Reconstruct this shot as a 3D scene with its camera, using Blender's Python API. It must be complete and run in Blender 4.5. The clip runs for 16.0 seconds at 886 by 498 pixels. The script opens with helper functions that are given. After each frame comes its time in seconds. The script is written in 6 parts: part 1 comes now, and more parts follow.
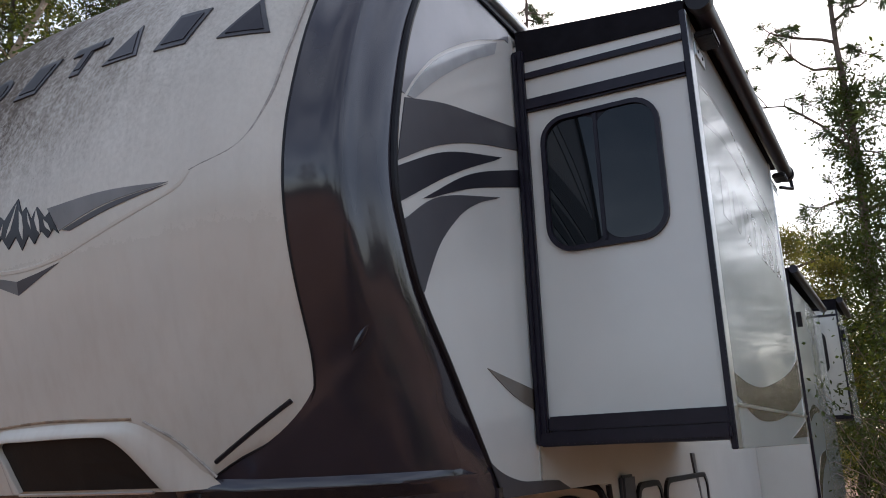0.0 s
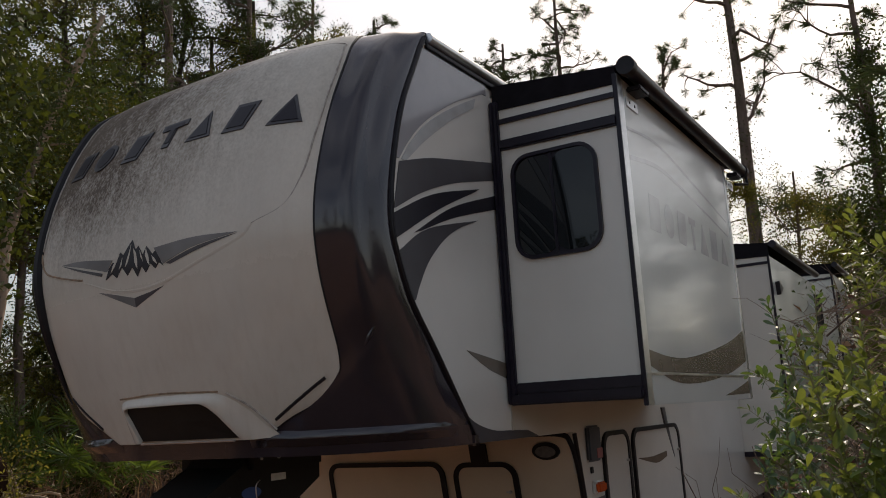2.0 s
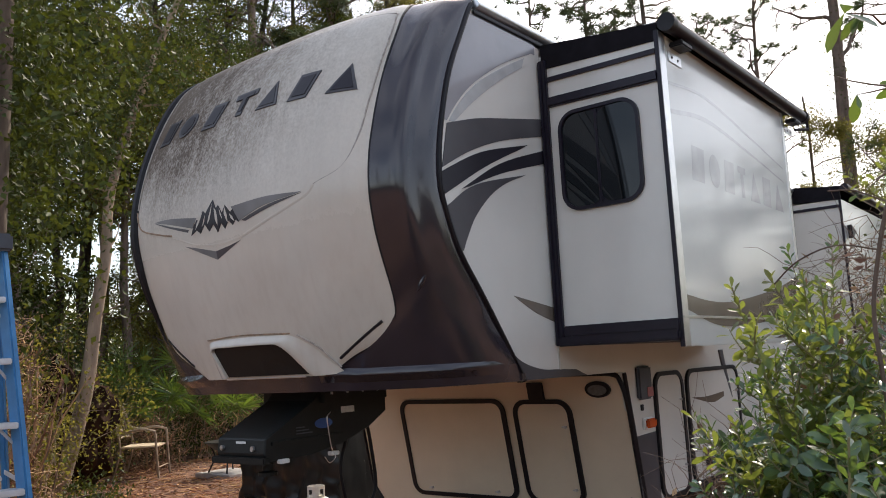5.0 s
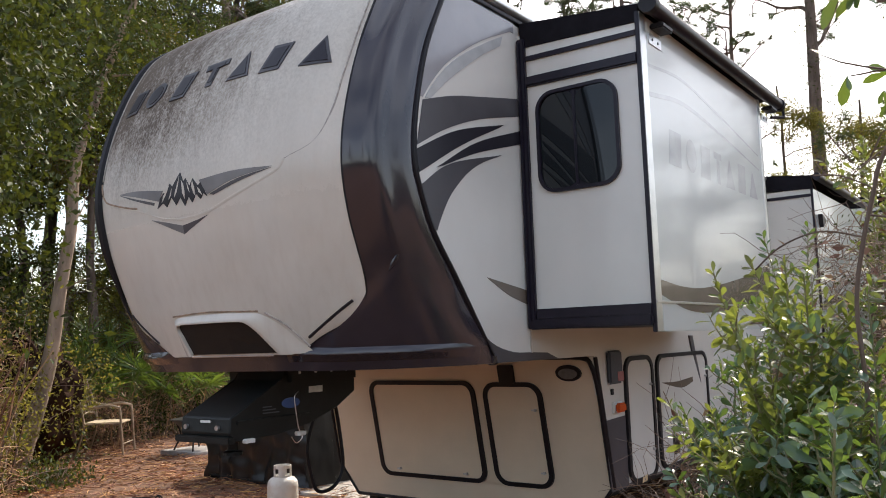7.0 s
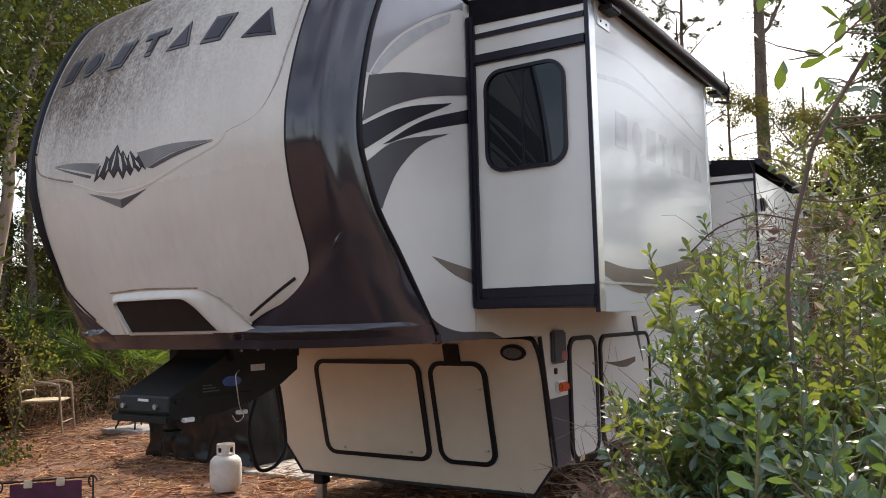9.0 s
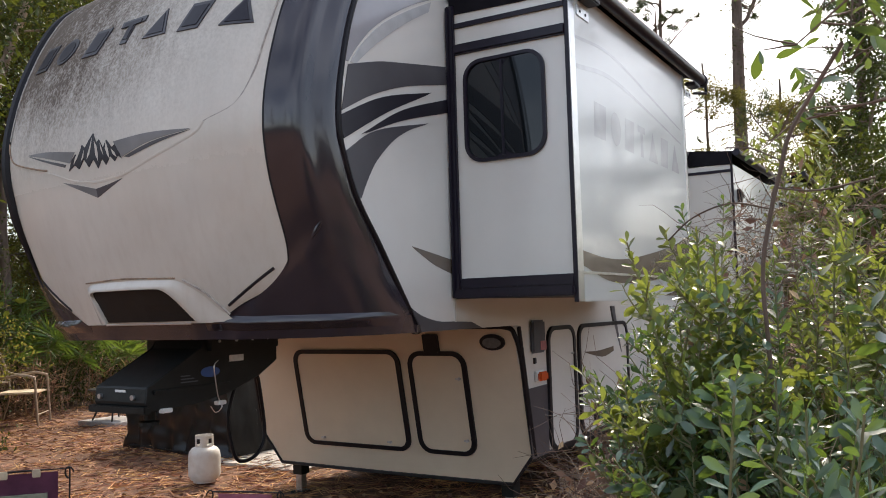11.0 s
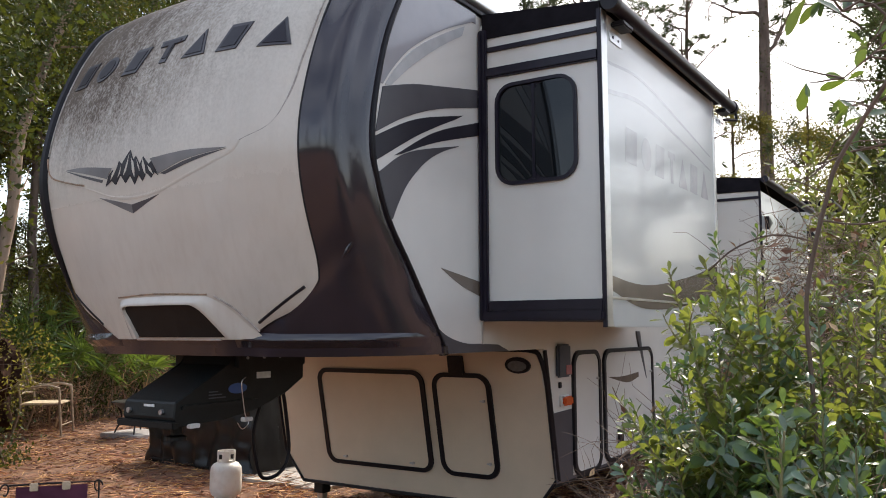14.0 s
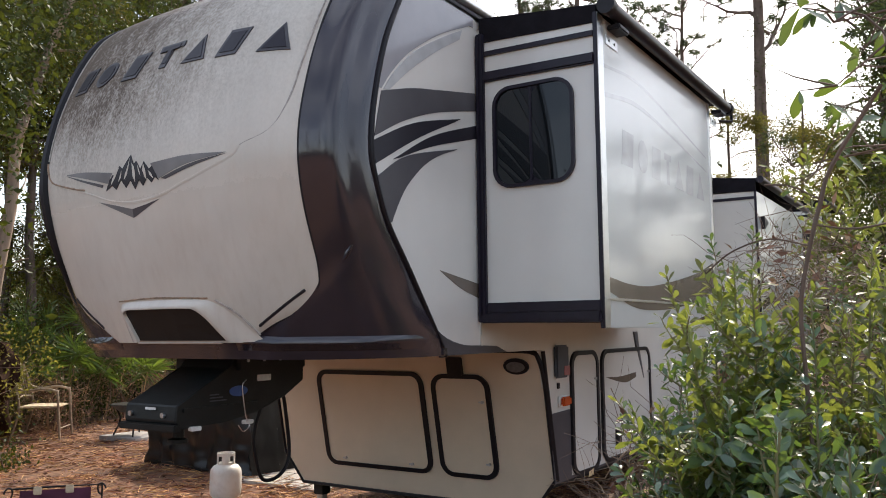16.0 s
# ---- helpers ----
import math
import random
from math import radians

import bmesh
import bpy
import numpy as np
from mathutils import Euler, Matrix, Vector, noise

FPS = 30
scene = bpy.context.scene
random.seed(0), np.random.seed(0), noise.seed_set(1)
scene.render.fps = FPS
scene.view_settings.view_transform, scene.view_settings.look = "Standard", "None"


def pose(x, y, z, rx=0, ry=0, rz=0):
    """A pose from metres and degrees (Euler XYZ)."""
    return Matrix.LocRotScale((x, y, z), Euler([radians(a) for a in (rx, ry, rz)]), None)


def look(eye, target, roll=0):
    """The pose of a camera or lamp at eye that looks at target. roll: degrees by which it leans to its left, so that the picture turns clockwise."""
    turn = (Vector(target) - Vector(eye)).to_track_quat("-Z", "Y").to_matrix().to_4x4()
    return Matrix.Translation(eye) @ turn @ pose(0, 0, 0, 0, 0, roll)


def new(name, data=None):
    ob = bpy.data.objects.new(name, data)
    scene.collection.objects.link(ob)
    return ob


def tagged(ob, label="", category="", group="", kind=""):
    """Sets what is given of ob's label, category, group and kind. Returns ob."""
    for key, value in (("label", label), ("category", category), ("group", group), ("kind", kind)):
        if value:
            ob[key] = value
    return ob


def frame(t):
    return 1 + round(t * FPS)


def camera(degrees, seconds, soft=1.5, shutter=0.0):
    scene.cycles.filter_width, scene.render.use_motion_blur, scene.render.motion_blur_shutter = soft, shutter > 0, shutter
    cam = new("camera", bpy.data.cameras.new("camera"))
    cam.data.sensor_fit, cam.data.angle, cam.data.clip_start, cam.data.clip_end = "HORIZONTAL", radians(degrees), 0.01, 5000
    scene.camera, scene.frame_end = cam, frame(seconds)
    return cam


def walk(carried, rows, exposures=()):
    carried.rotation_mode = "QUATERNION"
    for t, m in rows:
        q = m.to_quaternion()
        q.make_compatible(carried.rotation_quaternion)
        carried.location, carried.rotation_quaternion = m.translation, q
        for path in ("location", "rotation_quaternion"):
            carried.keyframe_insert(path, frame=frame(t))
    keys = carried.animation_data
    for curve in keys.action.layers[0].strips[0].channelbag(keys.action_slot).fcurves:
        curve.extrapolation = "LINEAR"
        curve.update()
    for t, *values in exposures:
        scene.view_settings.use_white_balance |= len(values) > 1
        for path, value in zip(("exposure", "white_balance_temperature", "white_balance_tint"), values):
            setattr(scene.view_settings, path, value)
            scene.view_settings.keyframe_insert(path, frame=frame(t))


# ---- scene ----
cam = camera(56.8, 16.0, soft=0.95)
METRES, EYE, TILT, LEAN, TURN = 2.15, 1.68, 0.0, 0.0, 28.8
ROWS = [
    (0.0, 0.0, 0.0, 0.0, 0.58, 14.11, 2.32),
    (0.5, 0.0215, -0.1556, 0.0069, 0.09, 13.54, 2.53),
    (1.0, 0.0871, -0.3114, 0.006, 2.41, 12.18, 2.68),
    (1.5, 0.1055, -0.4557, -0.0055, 1.79, 12.33, 2.36),
    (2.0, 0.142, -0.5925, -0.0027, 3.66, 11.33, 3.07),
    (2.5, 0.1969, -0.6512, -0.0076, 6.77, 11.09, 3.06),
    (3.0, 0.2326, -0.7141, -0.0137, 12.12, 10.44, 2.49),
    (3.5, 0.2471, -0.7413, -0.0184, 12.44, 8.88, 1.77),
    (4.0, 0.2525, -0.7535, -0.0173, 10.88, 8.17, 2.32),
    (4.5, 0.2579, -0.7636, -0.0186, 10.74, 8.23, 2.03),
    (5.0, 0.2619, -0.7613, -0.0189, 9.8, 7.82, 2.87),
    (7.5, 0.2552, -0.7124, -0.0174, 7.32, 6.15, 1.76),
    (8.0, 0.2579, -0.7052, -0.0175, 6.67, 5.85, 1.99),
    (8.5, 0.2601, -0.7085, -0.0174, 5.6, 5.46, 1.69),
    (9.0, 0.2693, -0.7081, -0.0173, 4.28, 4.84, 1.47),
    (9.5, 0.2784, -0.7178, -0.0162, 3.31, 4.69, 1.45),
    (12.0, 0.2577, -0.6987, -0.0224, 2.84, 3.98, 1.64),
    (12.5, 0.251, -0.6996, -0.0218, 3.63, 4.24, 1.32),
    (13.0, 0.2486, -0.7055, -0.0188, 4.25, 4.72, 1.08),
    (13.5, 0.2479, -0.7121, -0.0149, 4.38, 5.23, 0.6),
    (14.0, 0.2462, -0.7162, -0.0143, 4.19, 5.57, 0.23),
    (14.5, 0.2437, -0.7206, -0.0139, 3.78, 5.56, 0.6),
    (15.0, 0.2497, -0.7236, -0.0122, 3.1, 5.21, 0.97),
    (15.5, 0.2476, -0.73, -0.0109, 3.49, 5.36, 0.7),
    (16.0, 0.2415, -0.7348, -0.01, 3.98, 5.6, 0.55),
]
EXPOSURES = [(0.0, -0.36, 6400), (0.5, -0.78, 6380), (1.0, -1.55, 6450), (1.5, -1.72, 6800), (2.0, -1.25, 7150), (2.5, -1.0, 7100), (3.0, -0.88, 6950), (3.5, -0.66, 6900), (4.0, -0.32, 6900), (4.5, -0.25, 6750), (5.0, -0.15, 6750), (7.5, 0.05, 6750), (9.0, 0.04, 6750), (16.0, 0.03, 6750)]
walk(cam, [(t, pose(0, 0, EYE, TILT, LEAN, TURN) @ pose(METRES * x, METRES * y, METRES * z, 90 + pitch, roll, yaw)) for t, x, y, z, yaw, pitch, roll in ROWS], [(t, e, k, 10) for t, e, k in EXPOSURES])

# ---------------- world, sun ----------------
SUN_EL, SUN_AZ = 46.0, -10.0          # degrees; azimuth from +y towards +x
world = bpy.data.worlds.new("sky")
scene.world = world
world.use_nodes = True
wn = world.node_tree
sky = wn.nodes.new("ShaderNodeTexSky")
sky.sky_type = 'NISHITA'
sky.sun_disc = False
sky.sun_elevation, sky.sun_rotation = radians(SUN_EL), radians(SUN_AZ)
sky.air_density, sky.dust_density, sky.ozone_density = 1.0, 3.0, 0.7
# broken white cloud over the blue
wtc = wn.nodes.new("ShaderNodeTexCoord")
wmp = wn.nodes.new("ShaderNodeMapping")
wmp.inputs["Scale"].default_value = (1, 1, 2.2)
wno = wn.nodes.new("ShaderNodeTexNoise")
wno.inputs["Scale"].default_value, wno.inputs["Detail"].default_value, wno.inputs["Roughness"].default_value = 2.6, 8, 0.55
wmr = wn.nodes.new("ShaderNodeMapRange")
wmr.inputs["From Min"].default_value, wmr.inputs["From Max"].default_value = 0.38, 0.62
wmr.inputs["To Min"].default_value, wmr.inputs["To Max"].default_value = 0.15, 0.85
wsc = wn.nodes.new("ShaderNodeVectorMath")
wsc.operation = 'SCALE'
wsc.inputs["Scale"].default_value = 1.7
wcl = wn.nodes.new("ShaderNodeVectorMath")
wcl.operation = 'SCALE'
wcl.inputs[0].default_value = (6.6, 6.7, 7.0)
wad = wn.nodes.new("ShaderNodeVectorMath")
wad.operation = 'ADD'
wn.links.new(wtc.outputs["Generated"], wmp.inputs[0])
wn.links.new(wmp.outputs[0], wno.inputs["Vector"])
wn.links.new(wno.outputs["Fac"], wmr.inputs["Value"])
wn.links.new(wmr.outputs[0], wcl.inputs["Scale"])
wn.links.new(sky.outputs[0], wsc.inputs[0])
wn.links.new(wsc.outputs[0], wad.inputs[0])
wn.links.new(wcl.outputs[0], wad.inputs[1])
wn.links.new(wad.outputs[0], wn.nodes["Background"].inputs[0])
wn.nodes["Background"].inputs[1].default_value = 0.14
sun = new("sun", bpy.data.lights.new("sun", 'SUN'))
sun.data.energy, sun.data.angle, sun.data.color = 5.0, radians(0.6), (1.0, 0.92, 0.80)
sdir = Vector((math.sin(radians(SUN_AZ)) * math.cos(radians(SUN_EL)), math.cos(radians(SUN_AZ)) * math.cos(radians(SUN_EL)), math.sin(radians(SUN_EL))))
sun.matrix_world = look(sdir * 30, (0, 0, 0))

# ---------------- materials ----------------
def mat(name, col, rough=0.5, metal=0.0, var=0.15, scale=6.0, bump=0.1, bscale=60.0, stain=None, stain_scale=1.5, stain_amount=0.0,
        coat=0.0, island=0.0, obrand=0.0, stretch=None, translucent=0.0, tcol=None, spec=0.5):
    """A principled surface with two scales of colour variation, stains and fine relief."""
    m = bpy.data.materials.new(name)
    m.use_nodes = True
    nt = m.node_tree
    N, L = nt.nodes, nt.links
    p = N["Principled BSDF"]
    tc = N.new("ShaderNodeTexCoord")
    mp = N.new("ShaderNodeMapping")
    if stretch:
        mp.inputs["Scale"].default_value = stretch
    L.new(tc.outputs["Object"], mp.inputs[0])
    n1 = N.new("ShaderNodeTexNoise")
    n1.inputs["Scale"].default_value, n1.inputs["Detail"].default_value = scale, 6
    L.new(mp.outputs[0], n1.inputs["Vector"])
    hsv = N.new("ShaderNodeHueSaturation")
    hsv.inputs["Color"].default_value = (*col, 1)
    mr = N.new("ShaderNodeMapRange")
    mr.inputs["From Min"].default_value, mr.inputs["From Max"].default_value = 0.3, 0.7
    mr.inputs["To Min"].default_value, mr.inputs["To Max"].default_value = 1 - var, 1 + var
    L.new(n1.outputs["Fac"], mr.inputs["Value"])
    val = mr.outputs[0]
    for amount, src in ((island, ("ShaderNodeNewGeometry", "Random Per Island")), (obrand, ("ShaderNodeObjectInfo", "Random"))):
        if amount:
            g = N.new(src[0])
            r2 = N.new("ShaderNodeMapRange")
            r2.inputs["To Min"].default_value, r2.inputs["To Max"].default_value = 1 - amount, 1 + amount
            L.new(g.outputs[src[1]], r2.inputs["Value"])
            mu = N.new("ShaderNodeMath")
            mu.operation = 'MULTIPLY'
            L.new(val, mu.inputs[0])
            L.new(r2.outputs[0], mu.inputs[1])
            val = mu.outputs[0]
            r3 = N.new("ShaderNodeMapRange")
            r3.inputs["To Min"].default_value, r3.inputs["To Max"].default_value = 0.5 - 0.05 * amount, 0.5 + 0.035 * amount
            L.new(g.outputs[src[1]], r3.inputs["Value"])
            L.new(r3.outputs[0], hsv.inputs["Hue"])
    L.new(val, hsv.inputs["Value"])
    out = hsv.outputs[0]
    if stain:
        n2 = N.new("ShaderNodeTexNoise")
        n2.inputs["Scale"].default_value, n2.inputs["Detail"].default_value, n2.inputs["Roughness"].default_value = stain_scale, 10, 0.7
        L.new(mp.outputs[0], n2.inputs["Vector"])
        r = N.new("ShaderNodeMapRange")
        r.inputs["From Min"].default_value, r.inputs["From Max"].default_value = 0.45, 0.75
        r.inputs["To Max"].default_value = stain_amount
        L.new(n2.outputs["Fac"], r.inputs["Value"])
        mx = N.new("ShaderNodeMix")
        mx.data_type = 'RGBA'
        mx.inputs["B"].default_value = (*stain, 1)
        L.new(r.outputs[0], mx.inputs["Factor"])
        L.new(out, mx.inputs["A"])
        out = mx.outputs["Result"]
    L.new(out, p.inputs["Base Color"])
    p.inputs["Roughness"].default_value, p.inputs["Metallic"].default_value = rough, metal
    p.inputs["Coat Weight"].default_value = coat
    p.inputs["Coat Roughness"].default_value = 0.06
    p.inputs["Specular IOR Level"].default_value = spec
    if bump:
        n3 = N.new("ShaderNodeTexNoise")
        n3.inputs["Scale"].default_value, n3.inputs["Detail"].default_value = bscale, 4
        L.new(mp.outputs[0], n3.inputs["Vector"])
        b = N.new("ShaderNodeBump")
        b.inputs["Strength"].default_value, b.inputs["Distance"].default_value = bump, 0.01
        L.new(n3.outputs["Fac"], b.inputs["Height"])
        L.new(b.outputs[0], p.inputs["Normal"])
    if translucent:
        tr = N.new("ShaderNodeBsdfTranslucent")
        ms = N.new("ShaderNodeMixShader")
        ms.inputs[0].default_value = translucent
        if tcol:
            tr.inputs[0].default_value = (*tcol, 1)
        else:
            L.new(out, tr.inputs[0])
        L.new(p.outputs[0], ms.inputs[1])
        L.new(tr.outputs[0], ms.inputs[2])
        L.new(ms.outputs[0], N["Material Output"].inputs[0])
    return m


M_white = mat("white_gelcoat", (0.67, 0.66, 0.62), 0.22, var=0.04, scale=2, bump=0.02, bscale=5, stain=(0.45, 0.42, 0.36), stain_scale=1.2, stain_amount=0.12, coat=0.3)
M_slide = mat("glossy_white_panel", (0.60, 0.635, 0.62), 0.19, var=0.03, scale=2, bump=0.0004, bscale=0.7, coat=0.5)
M_cap = mat("bronze_painted_fibreglass", (0.028, 0.023, 0.031), 0.17, var=0.15, scale=3, bump=0.02, bscale=4, stain=(0.07, 0.055, 0.05), stain_scale=1.0, stain_amount=0.15, coat=0.5)
M_black = mat("black_rubber_trim", (0.010, 0.009, 0.012), 0.45, var=0.25, scale=15, bump=0.1, spec=0.3)
M_awning = mat("black_awning_vinyl", (0.010, 0.009, 0.012), 0.85, var=0.25, scale=12, bump=0.15, spec=0.12)
M_trim = mat("black_extrusion", (0.012, 0.009, 0.018), 0.34, var=0.2, scale=20, bump=0.05, spec=0.3)
M_grey = mat("charcoal_decal", (0.075, 0.072, 0.080), 0.32, var=0.12, scale=4, bump=0.0, spec=0.35)
M_dark = mat("black_decal", (0.020, 0.018, 0.026), 0.35, var=0.12, scale=4, bump=0.0, spec=0.3)
M_silver = mat("silver_decal", (0.30, 0.30, 0.32), 0.25, var=0.10, scale=3, bump=0.0, coat=0.4)
M_letter = mat("slate_letter_edge", (0.06, 0.06, 0.068), 0.35, var=0.15, scale=12, bump=0.0, spec=0.35)
M_swoosh = mat("fading_grey_decal", (0.20, 0.195, 0.195), 0.42, var=0.25, scale=3, bump=0.0, spec=0.3)
# white gelcoat with warm bounce light from the straw put into its colour
M_lower = mat("bounce_tinted_gelcoat", (0.74, 0.62, 0.47), 0.24, var=0.05, scale=2.5, bump=0.02, bscale=5, stain=(0.45, 0.36, 0.26), stain_scale=1.5, stain_amount=0.15, coat=0.3)
M_taupe = mat("taupe_decal", (0.15, 0.122, 0.098), 0.25, var=0.1, scale=4, bump=0.0, coat=0.4)
M_ghost = mat("faded_silver_decal", (0.47, 0.485, 0.49), 0.16, var=0.1, scale=8, bump=0.0, coat=0.5)
M_groove = mat("grimy_groove", (0.40, 0.37, 0.33), 0.5, var=0.35, scale=30, bump=0.1)
M_rust = mat("rust_stain", (0.30, 0.21, 0.14), 0.7, var=0.4, scale=25, bump=0.1)
M_alu = mat("aluminium_trim", (0.70, 0.70, 0.70), 0.28, 0.9, var=0.08, scale=12, bump=0.05)
M_steel = mat("black_painted_steel", (0.008, 0.010, 0.010), 0.45, spec=0.28, var=0.3, scale=9, bump=0.12, bscale=90, stain=(0.03, 0.026, 0.024), stain_scale=3, stain_amount=0.3)
M_bolt = mat("zinc_plated_steel", (0.5, 0.5, 0.5), 0.35, 0.9, var=0.2, scale=40)
M_glass = mat("tinted_window_glass", (0.008, 0.010, 0.012), 0.02, var=0.05, bump=0.0, spec=0.4)
M_orange = mat("amber_lens", (0.58, 0.085, 0.015), 0.15, var=0.1, bump=0.1, bscale=200, coat=0.4)
M_red = mat("red_grey_label", (0.35, 0.12, 0.12), 0.4, var=0.2, scale=60)
M_paper = mat("white_sticker", (0.75, 0.75, 0.72), 0.5, var=0.1, scale=30)
M_blue = mat("blue_oval_decal", (0.03, 0.085, 0.26), 0.35, var=0.1)
M_stump = mat("rotten_dark_wood", (0.034, 0.019, 0.013), 0.95, spec=0.05, var=0.5, scale=6, bump=1.0, bscale=18)
# bronze with the shade inside the recess put into its colour
M_recess = mat("bronze_with_recess_shade", (0.016, 0.012, 0.010), 0.55, var=0.2, scale=8, bump=0.1, spec=0.25)
M_lens = mat("clear_lamp_lens", (0.14, 0.14, 0.14), 0.12, var=0.15, scale=40, bump=0.2, bscale=150)
M_cover = mat("black_vinyl_cover", (0.009, 0.010, 0.012), 0.33, spec=0.42, var=0.3, scale=5, bump=0.2, bscale=6)
M_tank = mat("white_enamelled_steel", (0.68, 0.66, 0.62), 0.35, var=0.06, scale=6, bump=0.05, stain=(0.35, 0.22, 0.12), stain_scale=8, stain_amount=0.35)
M_bluef = mat("blue_fibreglass_rail", (0.035, 0.18, 0.40), 0.45, var=0.12, scale=10, bump=0.1)
M_step = mat("aluminium_ladder_step", (0.62, 0.64, 0.68), 0.38, 0.6, var=0.1, scale=20, bump=0.15, bscale=120)
M_plastic = mat("grey_plastic", (0.06, 0.065, 0.08), 0.5, var=0.15)
M_chair = mat("weathered_bronze_metal", (0.36, 0.28, 0.20), 0.45, 0.35, var=0.25, scale=20)
M_chairseat = mat("tan_sling_fabric", (0.55, 0.44, 0.30), 0.8, var=0.15, scale=40, bump=0.3, bscale=200)
M_paver = mat("pale_worn_pavers", (0.42, 0.39, 0.35), 0.85, var=0.25, scale=7, bump=0.4, bscale=70, obrand=0.18, stain=(0.16, 0.10, 0.07), stain_scale=5, stain_amount=0.5)
M_slab = mat("weathered_concrete", (0.35, 0.33, 0.32), 0.85, var=0.2, scale=10, bump=0.3)
M_flag = mat("faded_purple_fabric", (0.17, 0.055, 0.10), 0.85, var=0.2, scale=14, bump=0.3, bscale=300)
M_flagp = mat("sage_printed_patch", (0.20, 0.21, 0.15), 0.85, var=0.3, scale=30)
M_pink = mat("pink_fabric", (0.55, 0.20, 0.28), 0.85, var=0.15, scale=14, bump=0.3, bscale=300)
M_iron = mat("black_wrought_iron", (0.015, 0.013, 0.013), 0.5, 0.4, var=0.2, scale=40, bump=0.2)
M_ground = mat("pine_straw_soil", (0.165, 0.082, 0.046), 0.95, var=0.6, scale=9, bump=1.0, bscale=40, stain=(0.05, 0.03, 0.022), stain_scale=1.1, stain_amount=0.7)
M_needle = mat("dry_pine_needles", (0.36, 0.170, 0.080), 0.75, var=0.4, scale=1.5, bump=0, island=0.85)
M_dryleaf = mat("dry_fallen_leaves", (0.30, 0.18, 0.11), 0.8, var=0.2, scale=3, bump=0, island=0.6)
M_bark = mat("pine_bark", (0.12, 0.085, 0.065), 0.9, var=0.4, scale=7, bump=1.0, bscale=14, stretch=(1, 1, 0.25), stain=(0.28, 0.23, 0.19), stain_scale=4, stain_amount=0.5)
M_bark2 = mat("pale_weathered_bark", (0.27, 0.20, 0.145), 0.9, var=0.4, scale=8, bump=0.9, bscale=18, stretch=(1, 1, 0.25), stain=(0.10, 0.08, 0.06), stain_scale=5, stain_amount=0.6)
# darker copy of the bark, with the wood's shade put into its colour
M_bark3 = mat("bark_darkened_as_shade", (0.045, 0.034, 0.028), 0.95, var=0.45, scale=8, bump=1.0, bscale=16, stretch=(1, 1, 0.25), spec=0.2, stain=(0.12, 0.09, 0.07), stain_scale=5, stain_amount=0.5)
M_twig = mat("grey_brown_twigs", (0.20, 0.145, 0.11), 0.9, var=0.3, scale=20, bump=0.2, island=0.4)
M_stem = mat("green_brown_stems", (0.16, 0.15, 0.07), 0.8, var=0.3, scale=20, bump=0.2)
M_leaf = mat("dark_green_foliage", (0.030, 0.044, 0.012), 0.55, var=0.4, scale=0.7, bump=0, island=0.55, translucent=0.15, tcol=(0.19, 0.22, 0.025), spec=0.18)
# lit copy of the foliage, sunlight put in as olive yellow; M_leaf is the dark one
M_leaf2 = mat("sunlit_olive_foliage", (0.075, 0.066, 0.018), 0.55, spec=0.18, var=0.3, scale=0.8, bump=0, island=0.7, translucent=0.40, tcol=(0.30, 0.27, 0.05))
# lit copy of the shrub leaves: the sun's yellow is put into the colour
M_shruby = mat("sunlit_tinted_leaves", (0.058, 0.092, 0.028), 0.28, var=0.25, scale=8, bump=0.05, island=0.6, translucent=0.42, tcol=(0.27, 0.31, 0.05), coat=0.1)
M_shrub = mat("glossy_bayberry_leaves", (0.062, 0.112, 0.075), 0.26, var=0.2, scale=8, bump=0.05, island=0.55, translucent=0.28, tcol=(0.19, 0.29, 0.035), coat=0.3)
M_shrubn = mat("glossy_green_leaf", (0.060, 0.112, 0.080), 0.26, var=0.2, scale=12, bump=0.05, obrand=0.5, translucent=0.30, tcol=(0.19, 0.27, 0.035), coat=0.15)
M_pine = mat("long_pine_needles", (0.045, 0.070, 0.026), 0.5, var=0.2, scale=2, bump=0, island=0.5, translucent=0.2, tcol=(0.14, 0.18, 0.04))
M_palm = mat("palmetto_fronds", (0.060, 0.105, 0.030), 0.35, var=0.2, scale=3, bump=0, island=0.5, translucent=0.35, tcol=(0.22, 0.32, 0.04))
M_dead = mat("dead_brown_bracken", (0.34, 0.21, 0.115), 0.9, var=0.3, scale=6, bump=0.2, island=0.6)

# ---------------- mesh helpers ----------------
def thing(name, loc, label, category, group="", kind=""):
    e = new(name)
    e.empty_display_size = 0.1
    e.matrix_world = loc if isinstance(loc, Matrix) else Matrix.Translation(loc)
    BASE[e.name] = e.matrix_world.copy()
    return tagged(e, label, category, group, kind)


BASE = {}


def finish(name, me, material, parent, label="", smooth=False):
    """Links a mesh given in world coordinates under its thing."""
    ob = new(name, me)
    me.materials.append(material)
    if smooth:
        me.polygons.foreach_set("use_smooth", [True] * len(me.polygons))
    if parent is not None:
        b = BASE[parent.name]
        me.transform(b.inverted())
        ob.parent = parent
        BASE[ob.name] = b
    else:
        BASE[ob.name] = Matrix.Identity(4)
    if label:
        ob["label"] = label
    return ob


def part(name, bm, material, parent, label="", smooth=False):
    me = bpy.data.meshes.new(name)
    bmesh.ops.recalc_face_normals(bm, faces=bm.faces)
    bm.to_mesh(me)
    bm.free()
    ob = finish(name, me, material, parent, label, smooth)
    if smooth:
        me.set_sharp_from_angle(angle=radians(38))
    return ob


